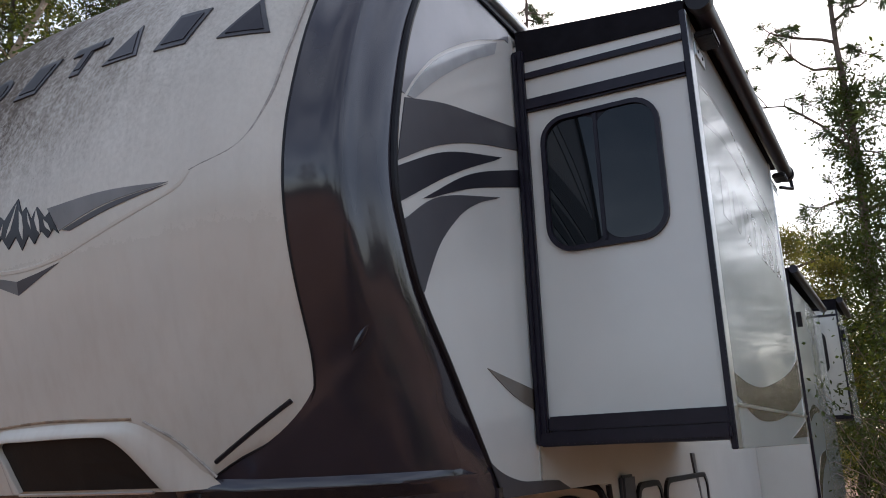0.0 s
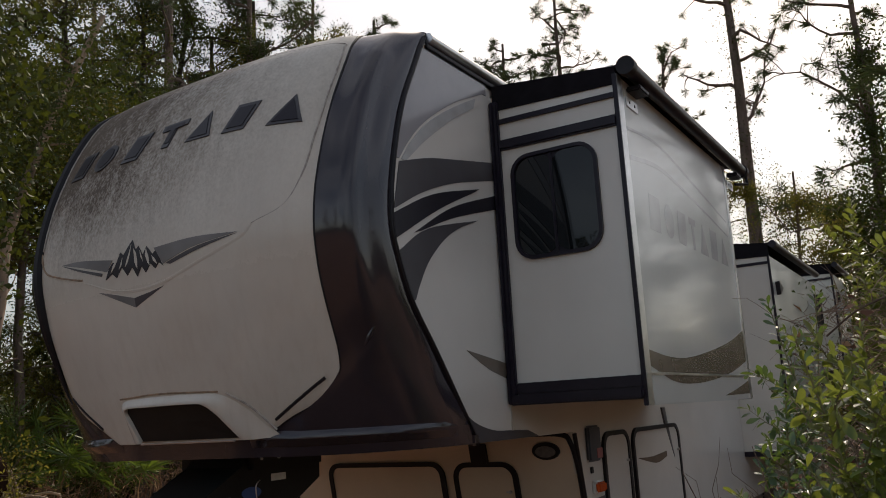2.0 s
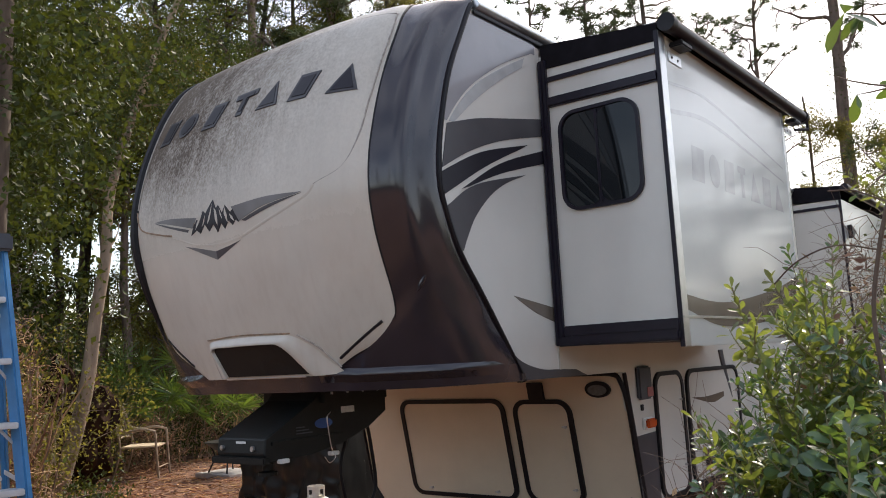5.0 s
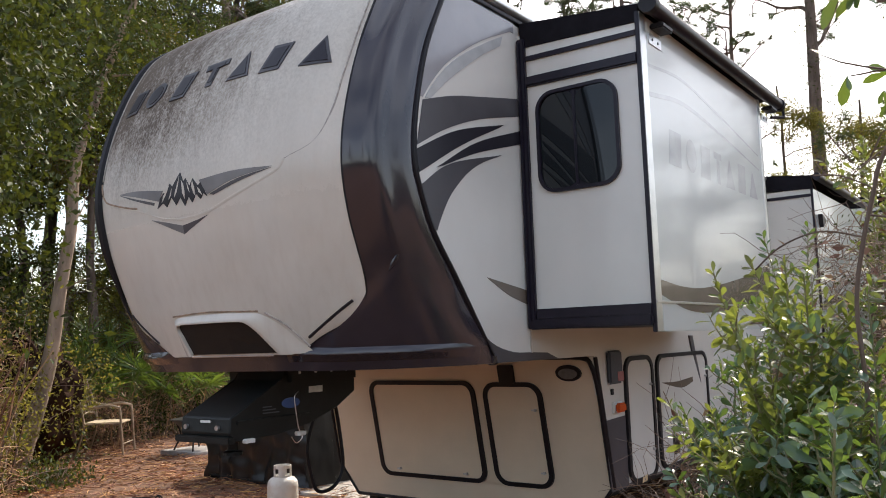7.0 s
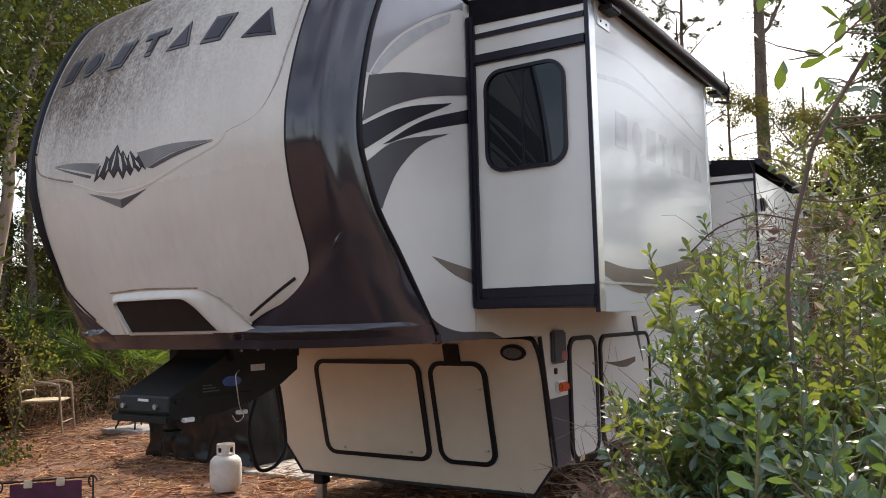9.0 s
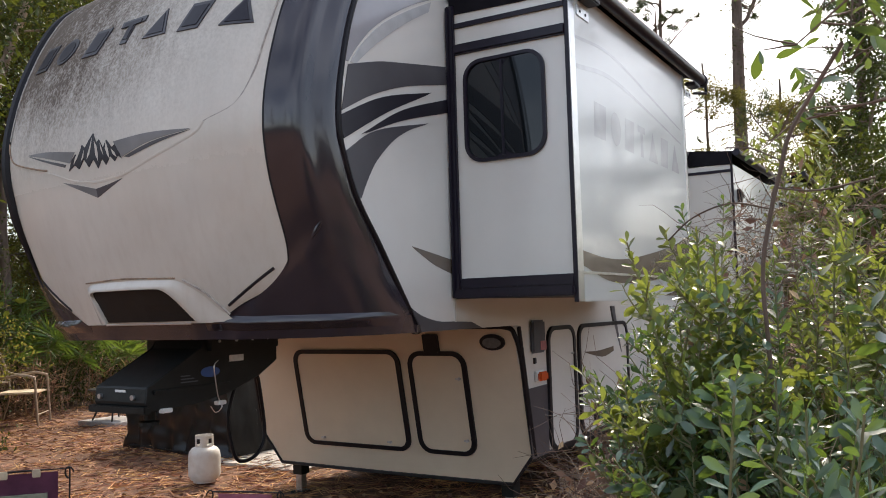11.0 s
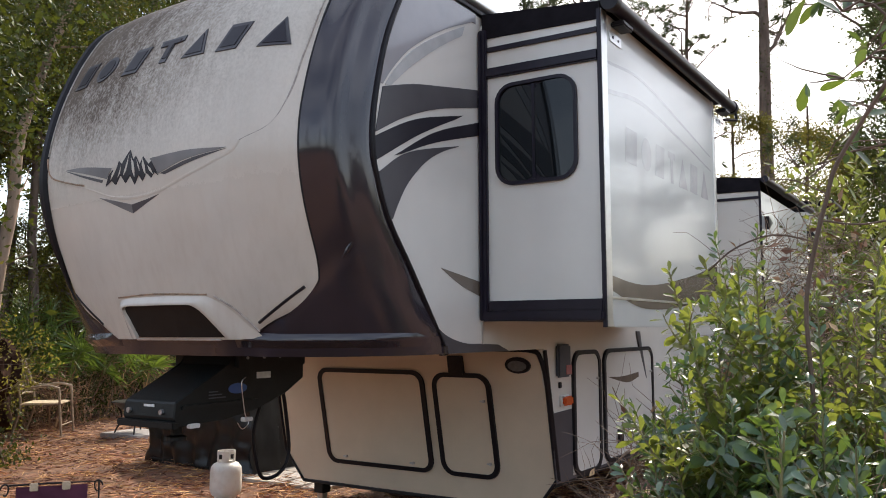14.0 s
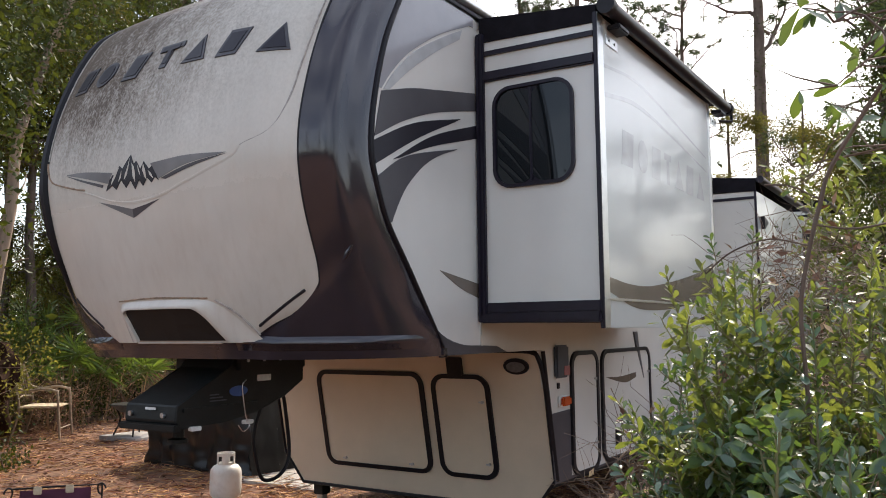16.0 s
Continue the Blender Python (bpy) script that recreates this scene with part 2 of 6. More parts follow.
def bevelled(bm, w, seg=2):
    if w > 0:
        bmesh.ops.bevel(bm, geom=list(bm.edges), offset=w, segments=seg, affect='EDGES', clamp_overlap=True)
    return bm


def box(x0, x1, y0, y1, z0, z1, bev=0.0, bm=None, m=None):
    b2 = bmesh.new()
    g = bmesh.ops.create_cube(b2, size=1)
    for v in b2.verts:
        v.co = Vector(((x0 + x1) / 2 + v.co.x * (x1 - x0), (y0 + y1) / 2 + v.co.y * (y1 - y0), (z0 + z1) / 2 + v.co.z * (z1 - z0)))
    bevelled(b2, bev)
    if m is not None:
        b2.transform(m)
    if bm is None:
        return b2
    me = bpy.data.meshes.new("tmp")
    b2.to_mesh(me)
    b2.free()
    bm.from_mesh(me)
    bpy.data.meshes.remove(me)
    return bm


def prism(pts, axis, a, b, bev=0.0, holes=None):
    """A flat polygon (2D points) given thickness from a to b along an axis: 'x' -> (y,z), 'y' -> (x,z), 'z' -> (x,y)."""
    put = {"x": lambda p, v: (v, p[0], p[1]), "y": lambda p, v: (p[0], v, p[1]), "z": lambda p, v: (p[0], p[1], v)}[axis]
    bm = bmesh.new()
    lo = [bm.verts.new(put(p, a)) for p in pts]
    hi = [bm.verts.new(put(p, b)) for p in pts]
    n = len(pts)
    bm.faces.new(lo)
    bm.faces.new(hi[::-1])
    for i in range(n):
        bm.faces.new((lo[i], lo[(i + 1) % n], hi[(i + 1) % n], hi[i]))
    if bev:
        bevelled(bm, bev, 1)
    return bm


def ring_prism(outer, inner, axis, a, b):
    """A frame between two outlines of equal point count, with thickness."""
    put = {"x": lambda p, v: (v, p[0], p[1]), "y": lambda p, v: (p[0], v, p[1])}[axis]
    bm = bmesh.new()
    n = len(outer)
    V = [[bm.verts.new(put(p, v)) for p in ring] for ring, v in ((outer, a), (inner, a), (outer, b), (inner, b))]
    for i in range(n):
        j = (i + 1) % n
        bm.faces.new((V[0][i], V[0][j], V[1][j], V[1][i]))
        bm.faces.new((V[2][i], V[3][i], V[3][j], V[2][j]))
        bm.faces.new((V[0][i], V[2][i], V[2][j], V[0][j]))
        bm.faces.new((V[1][i], V[1][j], V[3][j], V[3][i]))
    return bm


def curve(pts, n=8):
    """Catmull-Rom through 2D or 3D points."""
    P = [np.array(p, float) for p in pts]
    P = [2 * P[0] - P[1]] + P + [2 * P[-1] - P[-2]]
    out = []
    for i in range(1, len(P) - 2):
        for k in range(n):
            t = k / n
            a, b, c, d = P[i - 1:i + 3]
            out.append(tuple(0.5 * (2 * b + (c - a) * t + (2 * a - 5 * b + 4 * c - d) * t * t + (3 * b - a - 3 * c + d) * t ** 3)))
    out.append(tuple(P[-2]))
    return out


def rounded(x0, x1, z0, z1, r, n=6):
    out = []
    for cx, cz, a in ((x1 - r, z1 - r, 0), (x0 + r, z1 - r, 90), (x0 + r, z0 + r, 180), (x1 - r, z0 + r, 270)):
        for k in range(n + 1):
            t = radians(a + 90 * k / n)
            out.append((cx + r * math.cos(t), cz + r * math.sin(t)))
    return out


def tube(pts, r, seg=8, bm=None, caps=True):
    """A swept round bar; r is one radius or one for each point."""
    bm = bm or bmesh.new()
    P = [Vector(p) for p in pts]
    R = r if isinstance(r, (list, tuple)) else [r] * len(P)
    rings = []
    up = Vector((0.13, 0.21, 0.97))
    for i, p in enumerate(P):
        d = (P[min(i + 1, len(P) - 1)] - P[max(i - 1, 0)]).normalized()
        a = d.cross(up)
        if a.length < 0.05:
            a = d.cross(Vector((1, 0.1, 0)))
        a.normalize()
        b = d.cross(a)
        up = b if abs(d.dot(b)) < 0.9 else up
        up = a.cross(d)
        rings.append([bm.verts.new(p + R[i] * (math.cos(2 * math.pi * k / seg) * a + math.sin(2 * math.pi * k / seg) * b)) for k in range(seg)])
    for q, s in zip(rings, rings[1:]):
        for k in range(seg):
            bm.faces.new((q[k], q[(k + 1) % seg], s[(k + 1) % seg], s[k]))
    if caps:
        bm.faces.new(rings[0][::-1])
        bm.faces.new(rings[-1])
    return bm


def lathe(prof, c, seg=24, bm=None):
    """A turned solid: (radius, z) about the upright through c."""
    bm = bm or bmesh.new()
    rings = []
    for r, z in prof:
        rings.append([bm.verts.new((c[0] + r * math.cos(2 * math.pi * k / seg), c[1] + r * math.sin(2 * math.pi * k / seg), c[2] + z)) for k in range(seg)])
    for q, s in zip(rings, rings[1:]):
        for k in range(seg):
            bm.faces.new((q[k], q[(k + 1) % seg], s[(k + 1) % seg], s[k]))
    bm.faces.new(rings[0][::-1])
    bm.faces.new(rings[-1])
    return bm

# ---------------- the fifth-wheel trailer ----------------
XC, HW = -2.855, 1.381           # centre line and half width
XG = -2.79                      # middle of the front graphics
XS, XL = XC + HW, XC - HW       # the two side walls
YF, XO = 3.50, -0.62            # bedroom slide: end wall, outer wall
Y_END = 15.6
NOSE = ((1.50, 2.16), (1.70, 2.07), (1.90, 1.985), (2.30, 1.86), (2.65, 1.81), (3.00, 1.87), (3.30, 1.98), (3.50, 2.08), (3.65, 2.18), (3.75, 2.30), (3.80, 2.40), (3.84, 2.62))
EDGE = ((1.50, 3.065), (1.76, 2.868), (2.01, 2.674), (2.25, 2.48), (2.48, 2.372), (2.63, 2.335), (2.85, 2.347), (3.14, 2.414), (3.36, 2.495), (3.60, 2.62), (3.75, 2.70), (3.84, 2.76))
_n, _e = curve(NOSE, 6), curve(EDGE, 6)


def nose_y(z):
    return float(np.interp(z, [p[0] for p in _n], [p[1] for p in _n]))


def edge_y(z):
    return float(np.interp(z, [p[0] for p in _e], [p[1] for p in _e]))


def cap_y(x, z):
    u = min(1.0, abs(x - XC) / HW)
    return nose_y(z) + (edge_y(z) - nose_y(z)) * (1 - math.sqrt(max(0.0, 1 - u ** 3.0)))


def cap_point(dx, z, off=0.0):
    """A point on the nose, dx from the centre line at height z, lifted off the surface."""
    x, h = XG + dx, 0.01
    y = cap_y(x, z)
    gx, gz = (cap_y(x + h, z) - cap_y(x - h, z)) / (2 * h), (cap_y(x, z + h) - cap_y(x, z - h)) / (2 * h)
    n = Vector((gx, -1, gz)).normalized()
    return Vector((x, y, z)) + n * off


trailer = thing("fifth_wheel_trailer", (XC, 7.0, 0.0), "white and bronze fifth-wheel travel trailer with grimy nose, slide-outs open", "trailer")

# front cap: dark moulded shell
bm = bmesh.new()
us = [math.sin(math.pi / 2 * k / 36) for k in range(-36, 37)]


def ridge(u, z):
    """The ridge moulded into the cap beside its seam, fading out at both ends, and its slight waviness."""
    fade = max(0.0, min(1.0, (z - 1.95) / 0.5, (3.84 - z) / 0.25))
    a = abs(u) - 0.935
    crest = 0.040 * fade * math.exp(-(a / (0.050 if a < 0 else 0.026)) ** 2)
    return crest + 0.003 * noise.noise((u * 9.0, 2.0, z * 3.5)) * min(1.0, abs(u) / 0.8)


def facet(dx, z):
    """The triangular facet that fans out from the crease down to the ledge at the bottom of the cap."""
    dx = abs(dx)
    left = (dx - 0.66) - (z - 1.58) * 1.05
    right = (1.42 - dx) - (z - 1.58) * 0.30
    q = max(0.0, min(1.0, left / 0.10, right / 0.10, (2.13 - z) / 0.05))
    return 0.011 * q * q * (3 - 2 * q)


us = sorted(set(us + [s * (0.44 + 0.0125 * k) for k in range(32) for s in (1, -1)] + [s * (0.84 + 0.008 * k) for k in range(20) for s in (1, -1)]))
zs = [1.50 + (3.84 - 1.50) * k / 110 for k in range(111)]
grid = [[bm.verts.new(cap_point(XC - XG + u * HW, z, ridge(u, z) + facet(XC - XG + u * HW, z))) for u in us] for z in zs]
for a, b in zip(grid, grid[1:]):
    for k in range(len(us) - 1):
        bm.faces.new((a[k], a[k + 1], b[k + 1], b[k]))
# underside and top return to the body
for row, dz in ((grid[0], 0.0), (grid[-1], 0.0)):
    back = [bm.verts.new((v.co.x, 3.10, v.co.z + dz)) for v in row]
    for k in range(len(us) - 1):
        bm.faces.new((row[k], back[k], back[k + 1], row[k + 1]))
front_cap = part("front_cap", bm, M_cap, trailer, "bronze-brown glossy moulded front cap", smooth=True)

# the ledge along the bottom of the cap
def cap_ledge(x0, x1, z, deep):
    """A moulded ledge with a flat top that catches the sky, tapering into the cap at both ends."""
    bm = bmesh.new()
    rows = []
    for k in range(37):
        dx = x0 + (x1 - x0) * k / 36
        f = min(1.0, k / 5, (36 - k) / 7)
        rows.append([bm.verts.new(cap_point(dx, z + dz, facet(dx, z + dz) + o * f + 0.001)) for dz, o in ((0.030, 0.0), (0.012, deep), (0.002, deep + 0.004), (-0.012, deep * 0.9), (-0.05, 0.0))])
    for p, q in zip(rows, rows[1:]):
        for k in range(4):
            bm.faces.new((p[k], q[k], q[k + 1], p[k + 1]))
    return bm


part("cap_ledge", cap_ledge(0.50, 1.34, 1.60, 0.022), M_cap, trailer, smooth=True)
part("cap_ledge", cap_ledge(-1.25, -0.50, 1.60, 0.022), M_cap, trailer, smooth=True)
bm = tube([cap_point(1.165 + 0.075 * k / 12, 2.02 + 0.13 * k / 12, 0.004) for k in range(13)], [0.002 + 0.013 * math.sin(math.pi * k / 12) for k in range(13)], 8)
part("cap_crease", bm, M_cap, trailer, smooth=True)

# white front panel, proud of the cap
WID = ((1.60, 0.60), (1.69, 0.76), (1.77, 0.93), (1.87, 1.03), (1.98, 1.065), (2.18, 1.08), (2.40, 1.085), (2.62, 1.093), (2.82, 1.096), (3.05, 1.10), (3.30, 1.10), (3.46, 1.098), (3.60, 1.09), (3.72, 1.07), (3.80, 1.05))
_w = curve(WID, 5)


def panel_w(z):
    return float(np.interp(z, [p[0] for p in _w], [p[1] for p in _w]))


bm = bmesh.new()
zs = [1.60 + (3.80 - 1.60) * k / 88 for k in range(89)]
us = [k / 30 for k in range(-30, 31)]
grid = []
for z in zs:
    w = panel_w(z)
    grid.append([])
    for u in us:
        dx = u * w * (1 if u > 0 else 0.885)
        off = 0.012 * min(1, (1 - abs(u)) * 14) + 0.003
        grid[-1].append(bm.verts.new(cap_point(dx, z, off)))
for a, b in zip(grid, grid[1:]):
    for k in range(len(us) - 1):
        bm.faces.new((a[k], a[k + 1], b[k + 1], b[k]))
M_front = mat("grimy_white_gelcoat", (0.66, 0.62, 0.55), 0.30, var=0.05, scale=2.5, bump=0.03, bscale=6, coat=0.08)
nt = M_front.node_tree
N, L = nt.nodes, nt.links
# mildew: speckles and vertical runs, heaviest on the upper far part of the panel
tc = N.new("ShaderNodeTexCoord")
sep = N.new("ShaderNodeSeparateXYZ")
L.new(tc.outputs["Object"], sep.inputs[0])


def mrange(src, a, b, c=0.0, d=1.0):
    r = N.new("ShaderNodeMapRange")
    for key, v in zip(("From Min", "From Max", "To Min", "To Max"), (a, b, c, d)):
        r.inputs[key].default_value = v
    L.new(src, r.inputs["Value"])
    return r.outputs[0]


def mmath(op, a, b):
    m = N.new("ShaderNodeMath")
    m.operation = op
    for i, s in enumerate((a, b)):
        if isinstance(s, float):
            m.inputs[i].default_value = s
        else:
            L.new(s, m.inputs[i])
    return m.outputs[0]


def mnoise(scale, detail, sc, rough=0.6):
    mp = N.new("ShaderNodeMapping")
    mp.inputs["Scale"].default_value = sc
    L.new(tc.outputs["Object"], mp.inputs[0])
    n = N.new("ShaderNodeTexNoise")
    n.inputs["Scale"].default_value, n.inputs["Detail"].default_value, n.inputs["Roughness"].default_value = scale, detail, rough
    L.new(mp.outputs[0], n.inputs["Vector"])
    return n.outputs["Fac"]


broad = mnoise(1.4, 3, (1, 1, 0.8))
patch = mmath('MULTIPLY', mrange(sep.outputs["Z"], 2.40, 3.25), mrange(sep.outputs["X"], 0.95, -0.6, 0.22, 1.25))
patch = mmath('MULTIPLY', patch, mrange(broad, 0.3, 0.65, 0.65, 1.15))
speck = mrange(mnoise(60, 4, (1, 1, 0.7)), 0.36, 0.72)
dots = mrange(mnoise(150, 2, (1, 1, 0.8)), 0.60, 0.72)
runs = mrange(mnoise(16, 5, (1, 1, 0.06)), 0.35, 0.7)
grime = mmath('MULTIPLY', patch, mmath('ADD', 0.50, mmath('ADD', mmath('MULTIPLY', speck, 0.75), mmath('ADD', mmath('MULTIPLY', runs, 0.40), mmath('MULTIPLY', dots, 0.5)))))
low = mmath('MULTIPLY', mrange(mnoise(22, 4, (1, 1, 0.03)), 0.45, 0.75), mrange(sep.outputs["Z"], 2.7, 1.6, 0.04, 0.16))
mix1 = N.new("ShaderNodeMix")
mix1.data_type = 'RGBA'
mix1.inputs["B"].default_value = (0.105, 0.078, 0.056, 1)
base = N["Principled BSDF"].inputs["Base Color"].links[0].from_socket
L.new(base, mix1.inputs["A"])
L.new(grime, mix1.inputs["Factor"])
mix2 = N.new("ShaderNodeMix")
mix2.data_type = 'RGBA'
mix2.inputs["B"].default_value = (0.36, 0.26, 0.17, 1)
L.new(mix1.outputs["Result"], mix2.inputs["A"])
L.new(low, mix2.inputs["Factor"])
L.new(mix2.outputs["Result"], N["Principled BSDF"].inputs["Base Color"])
L.new(mrange(grime, 0.0, 0.6, 0.26, 0.75), N["Principled BSDF"].inputs["Roughness"])
front_panel = part("front_panel", bm, M_front, trailer, "off-white front panel streaked with mildew", smooth=True)


def on_cap(name, pts, material, parent, off=0.02, thick=0.0, label="", cuts=2):
    """A flat shape laid on the curved nose, with its edges turned down to the surface."""
    bm = bmesh.new()
    bm.faces.new([bm.verts.new((p[0], 0, p[1])) for p in pts])
    bmesh.ops.triangulate(bm, faces=bm.faces[:])
    for _ in range(cuts):
        bmesh.ops.subdivide_edges(bm, edges=[e for e in bm.edges if e.calc_length() > 0.05], cuts=1)
        bmesh.ops.triangulate(bm, faces=bm.faces[:])
    rim = [e for e in bm.edges if e.is_boundary]
    low_v = {}
    top = {v: (v.co.x, v.co.z) for v in bm.verts}
    for e in rim:
        for v in e.verts:
            if v not in low_v:
                low_v[v] = bm.verts.new(cap_point(*top[v], off - 0.006 - thick))
    for e in rim:
        bm.faces.new((e.verts[0], e.verts[1], low_v[e.verts[1]], low_v[e.verts[0]]))
    for v, q in top.items():
        v.co = cap_point(*q, off)
    return part(name, bm, material, parent, label)


def line_on_cap(name, pts, r, material, parent, off=0.013, n=8, label=""):
    return part(name, tube([cap_point(p[0], p[1], off) for p in curve(pts, n)], r, 6), material, parent, label, smooth=True)


# seven plain raised shapes stand for the maker's wordmark
def slab(a, b, lean=0.05, z0=3.175, h=0.165):
    return [(a, z0), (b, z0), (b + lean, z0 + h), (a + lean, z0 + h)]


marks = [
    slab(-0.80, -0.66, 0.06),
    [(-0.47 + 0.085 * math.cos(a) + 0.03 * math.sin(a), 3.262 + 0.082 * math.sin(a)) for a in [2 * math.pi * k / 20 for k in range(20)]],
    slab(-0.28, -0.14, 0.07),
    [(0.06, 3.195), (0.115, 3.195), (0.14, 3.315), (0.22, 3.32), (0.225, 3.355), (0.02, 3.35), (0.015, 3.31), (0.085, 3.315)],
    [(0.255, 3.19), (0.435, 3.19), (0.39, 3.36)],
    slab(0.525, 0.665, 0.06, 3.18),
    [(0.80, 3.17), (0.995, 3.165), (0.925, 3.345)],
]
for pts in marks:
    e = on_cap("letter_shape", pts, M_letter, front_panel, 0.022, 0.006, "raised plain charcoal shape of the wordmark", 1)
    cx, cz = sum(p[0] for p in pts) / len(pts), sum(p[1] for p in pts) / len(pts)
    on_cap("letter_face", [(cx + (p[0] - cx) * 0.72, cz + (p[1] - cz) * 0.74) for p in pts], M_dark, e, 0.025, 0.0, "", 1)

# emblem: jagged peak, swooshes and chevron
peak = [(0.0, 2.672), (0.028, 2.615), (0.05, 2.632), (0.085, 2.58), (0.115, 2.622), (0.16, 2.575), (0.185, 2.59), (0.235, 2.505), (0.205, 2.527), (0.175, 2.498),
        (0.14, 2.53), (0.10, 2.487), (0.07, 2.525), (0.03, 2.475), (-0.005, 2.53), (-0.05, 2.49), (-0.09, 2.54), (-0.14, 2.488), (-0.175, 2.515), (-0.235, 2.488),
        (-0.20, 2.545), (-0.165, 2.575), (-0.14, 2.568), (-0.10, 2.62), (-0.075, 2.60), (-0.04, 2.635)]
on_cap("peak_emblem", peak, M_dark, front_panel, 0.0192, label="black jagged mountain-like emblem")
for pts in ([(-0.006, 2.652), (-0.024, 2.61), (-0.05, 2.565), (-0.062, 2.535), (-0.036, 2.56), (-0.018, 2.60)], [(-0.105, 2.608), (-0.13, 2.572), (-0.15, 2.548), (-0.185, 2.518), (-0.165, 2.555), (-0.135, 2.585)],
            [(0.012, 2.625), (0.022, 2.59), (0.018, 2.55), (0.036, 2.515), (0.04, 2.56), (0.032, 2.60)], [(0.112, 2.612), (0.105, 2.575), (0.122, 2.535), (0.135, 2.52), (0.13, 2.57)],
            [(0.155, 2.568), (0.165, 2.54), (0.195, 2.518), (0.18, 2.548)], [(0.062, 2.61), (0.068, 2.575), (0.085, 2.545), (0.08, 2.57)], [(-0.08, 2.59), (-0.10, 2.555), (-0.115, 2.53), (-0.09, 2.55)]):
    on_cap("emblem_highlight", pts, M_front, front_panel, 0.0205, cuts=0)
on_cap("swoosh_decal", curve([(0.17, 2.605), (0.45, 2.62), (0.725, 2.61)], 6) + curve([(0.725, 2.606), (0.45, 2.572), (0.235, 2.515)], 6)[1:], M_swoosh, front_panel, 0.0172, label="silver-grey fading swoosh decal")
on_cap("swoosh_decal", curve([(0.725, 2.603), (0.48, 2.572), (0.25, 2.515)], 6) + curve([(0.25, 2.497), (0.48, 2.553), (0.725, 2.603)], 6)[1:-1], M_grey, front_panel, 0.0182)
on_cap("swoosh_decal", curve([(-0.655, 2.628), (-0.45, 2.622), (-0.17, 2.588)], 6) + curve([(-0.22, 2.53), (-0.45, 2.585), (-0.655, 2.626)], 6)[:-1], M_swoosh, front_panel, 0.0172)
on_cap("swoosh_decal", curve([(-0.655, 2.625), (-0.45, 2.573), (-0.26, 2.528)], 6) + curve([(-0.27, 2.512), (-0.45, 2.56), (-0.655, 2.622)], 6)[:-1], M_grey, front_panel, 0.0182)
on_cap("chevron_decal", [(-0.318, 2.432), (-0.17, 2.402), (-0.02, 2.368), (-0.02, 2.318)], M_swoosh, front_panel, 0.0172)
on_cap("chevron_decal", [(-0.02, 2.318), (-0.02, 2.368), (0.11, 2.385), (0.222, 2.405)], M_grey, front_panel, 0.0172)

# black rubber gasket between panel and cap, thick on the weather side
part("panel_gasket", tube([cap_point(-panel_w(z) * 0.885 - 0.030, z, 0.012) for z in zs[10:]], [0.034 * min(1.0, 0.15 + k / 22, 0.3 + (78 - k) / 14) for k in range(79)], 8), M_black, front_panel, "black rubber gasket round the front panel", smooth=True)
part("panel_gasket", tube([cap_point(panel_w(z) + 0.002, z, 0.002) for z in zs], 0.005, 6), M_black, front_panel, smooth=True)
# pressed seams of the front panel and the two slots
line_on_cap("panel_seam", [(-0.90, 3.66), (-0.86, 3.69), (-0.6, 3.715), (0.0, 3.728), (0.6, 3.72), (1.0, 3.70), (1.055, 3.66), (1.075, 3.5), (1.075, 3.25), (1.065, 3.08), (1.04, 2.88), (0.965, 2.72), (0.80, 2.64)], 0.0055, M_groove, front_panel, 0.0105)
line_on_cap("panel_seam", [(-0.945, 2.73), (-0.92, 2.67), (-0.8, 2.585), (-0.41, 2.487), (-0.2, 2.425), (0.0, 2.405), (0.2, 2.42), (0.36, 2.46), (0.72, 2.575), (0.80, 2.64)], 0.013, M_front, front_panel, 0.006, label="pressed swage line of the front panel")
line_on_cap("panel_seam", [(-0.945, 2.74), (-0.92, 2.68), (-0.85, 2.61), (-0.7, 2.565), (-0.55, 2.532), (-0.45, 2.515)], 0.006, M_rust, front_panel, 0.0155)
line_on_cap("panel_seam", [(-0.90, 3.66), (-0.93, 3.45), (-0.94, 3.1), (-0.945, 2.76)], 0.005, M_groove, front_panel)
line_on_cap("panel_seam", [(-0.9, 3.785), (-0.4, 3.79), (0.4, 3.79), (0.98, 3.785)], 0.006, M_grey, front_panel, 0.008)
for s in (1, -1):
    q = 1.0 if s > 0 else -0.88
    line_on_cap("drain_slot", [(q * 0.985, 1.882), (q * 0.84, 1.785), (q * 0.696, 1.693)], 0.009, M_black, front_panel, 0.014, label="thin black drain slot")
# hatch recess at the bottom of the panel
rim_out = curve([(-0.36, 1.605), (-0.36, 1.75), (-0.325, 1.835), (-0.1, 1.85), (0.28, 1.85), (0.44, 1.835), (0.56, 1.765), (0.63, 1.69), (0.70, 1.607)], 6)
rim_in = curve([(-0.255, 1.618), (-0.283, 1.72), (-0.285, 1.798), (-0.1, 1.806), (0.24, 1.806), (0.32, 1.795), (0.375, 1.755), (0.42, 1.70), (0.482, 1.618)], 6)
bm = bmesh.new()
rings = []
for f, off in ((0.0, 0.013), (0.15, 0.018), (0.35, 0.029), (0.6, 0.042), (0.8, 0.048), (0.93, 0.048), (1.0, 0.043), (1.0, 0.020)):
    rings.append([bm.verts.new(cap_point(a[0] + (b[0] - a[0]) * f, a[1] + (b[1] - a[1]) * f, off)) for a, b in zip(rim_out, rim_in)])
for a, b in zip(rings, rings[1:]):
    for k in range(len(a) - 1):
        bm.faces.new((a[k], a[k + 1], b[k + 1], b[k]))
part("hatch_surround", bm, M_front, front_panel, "raised white surround of the nose recess", smooth=True)
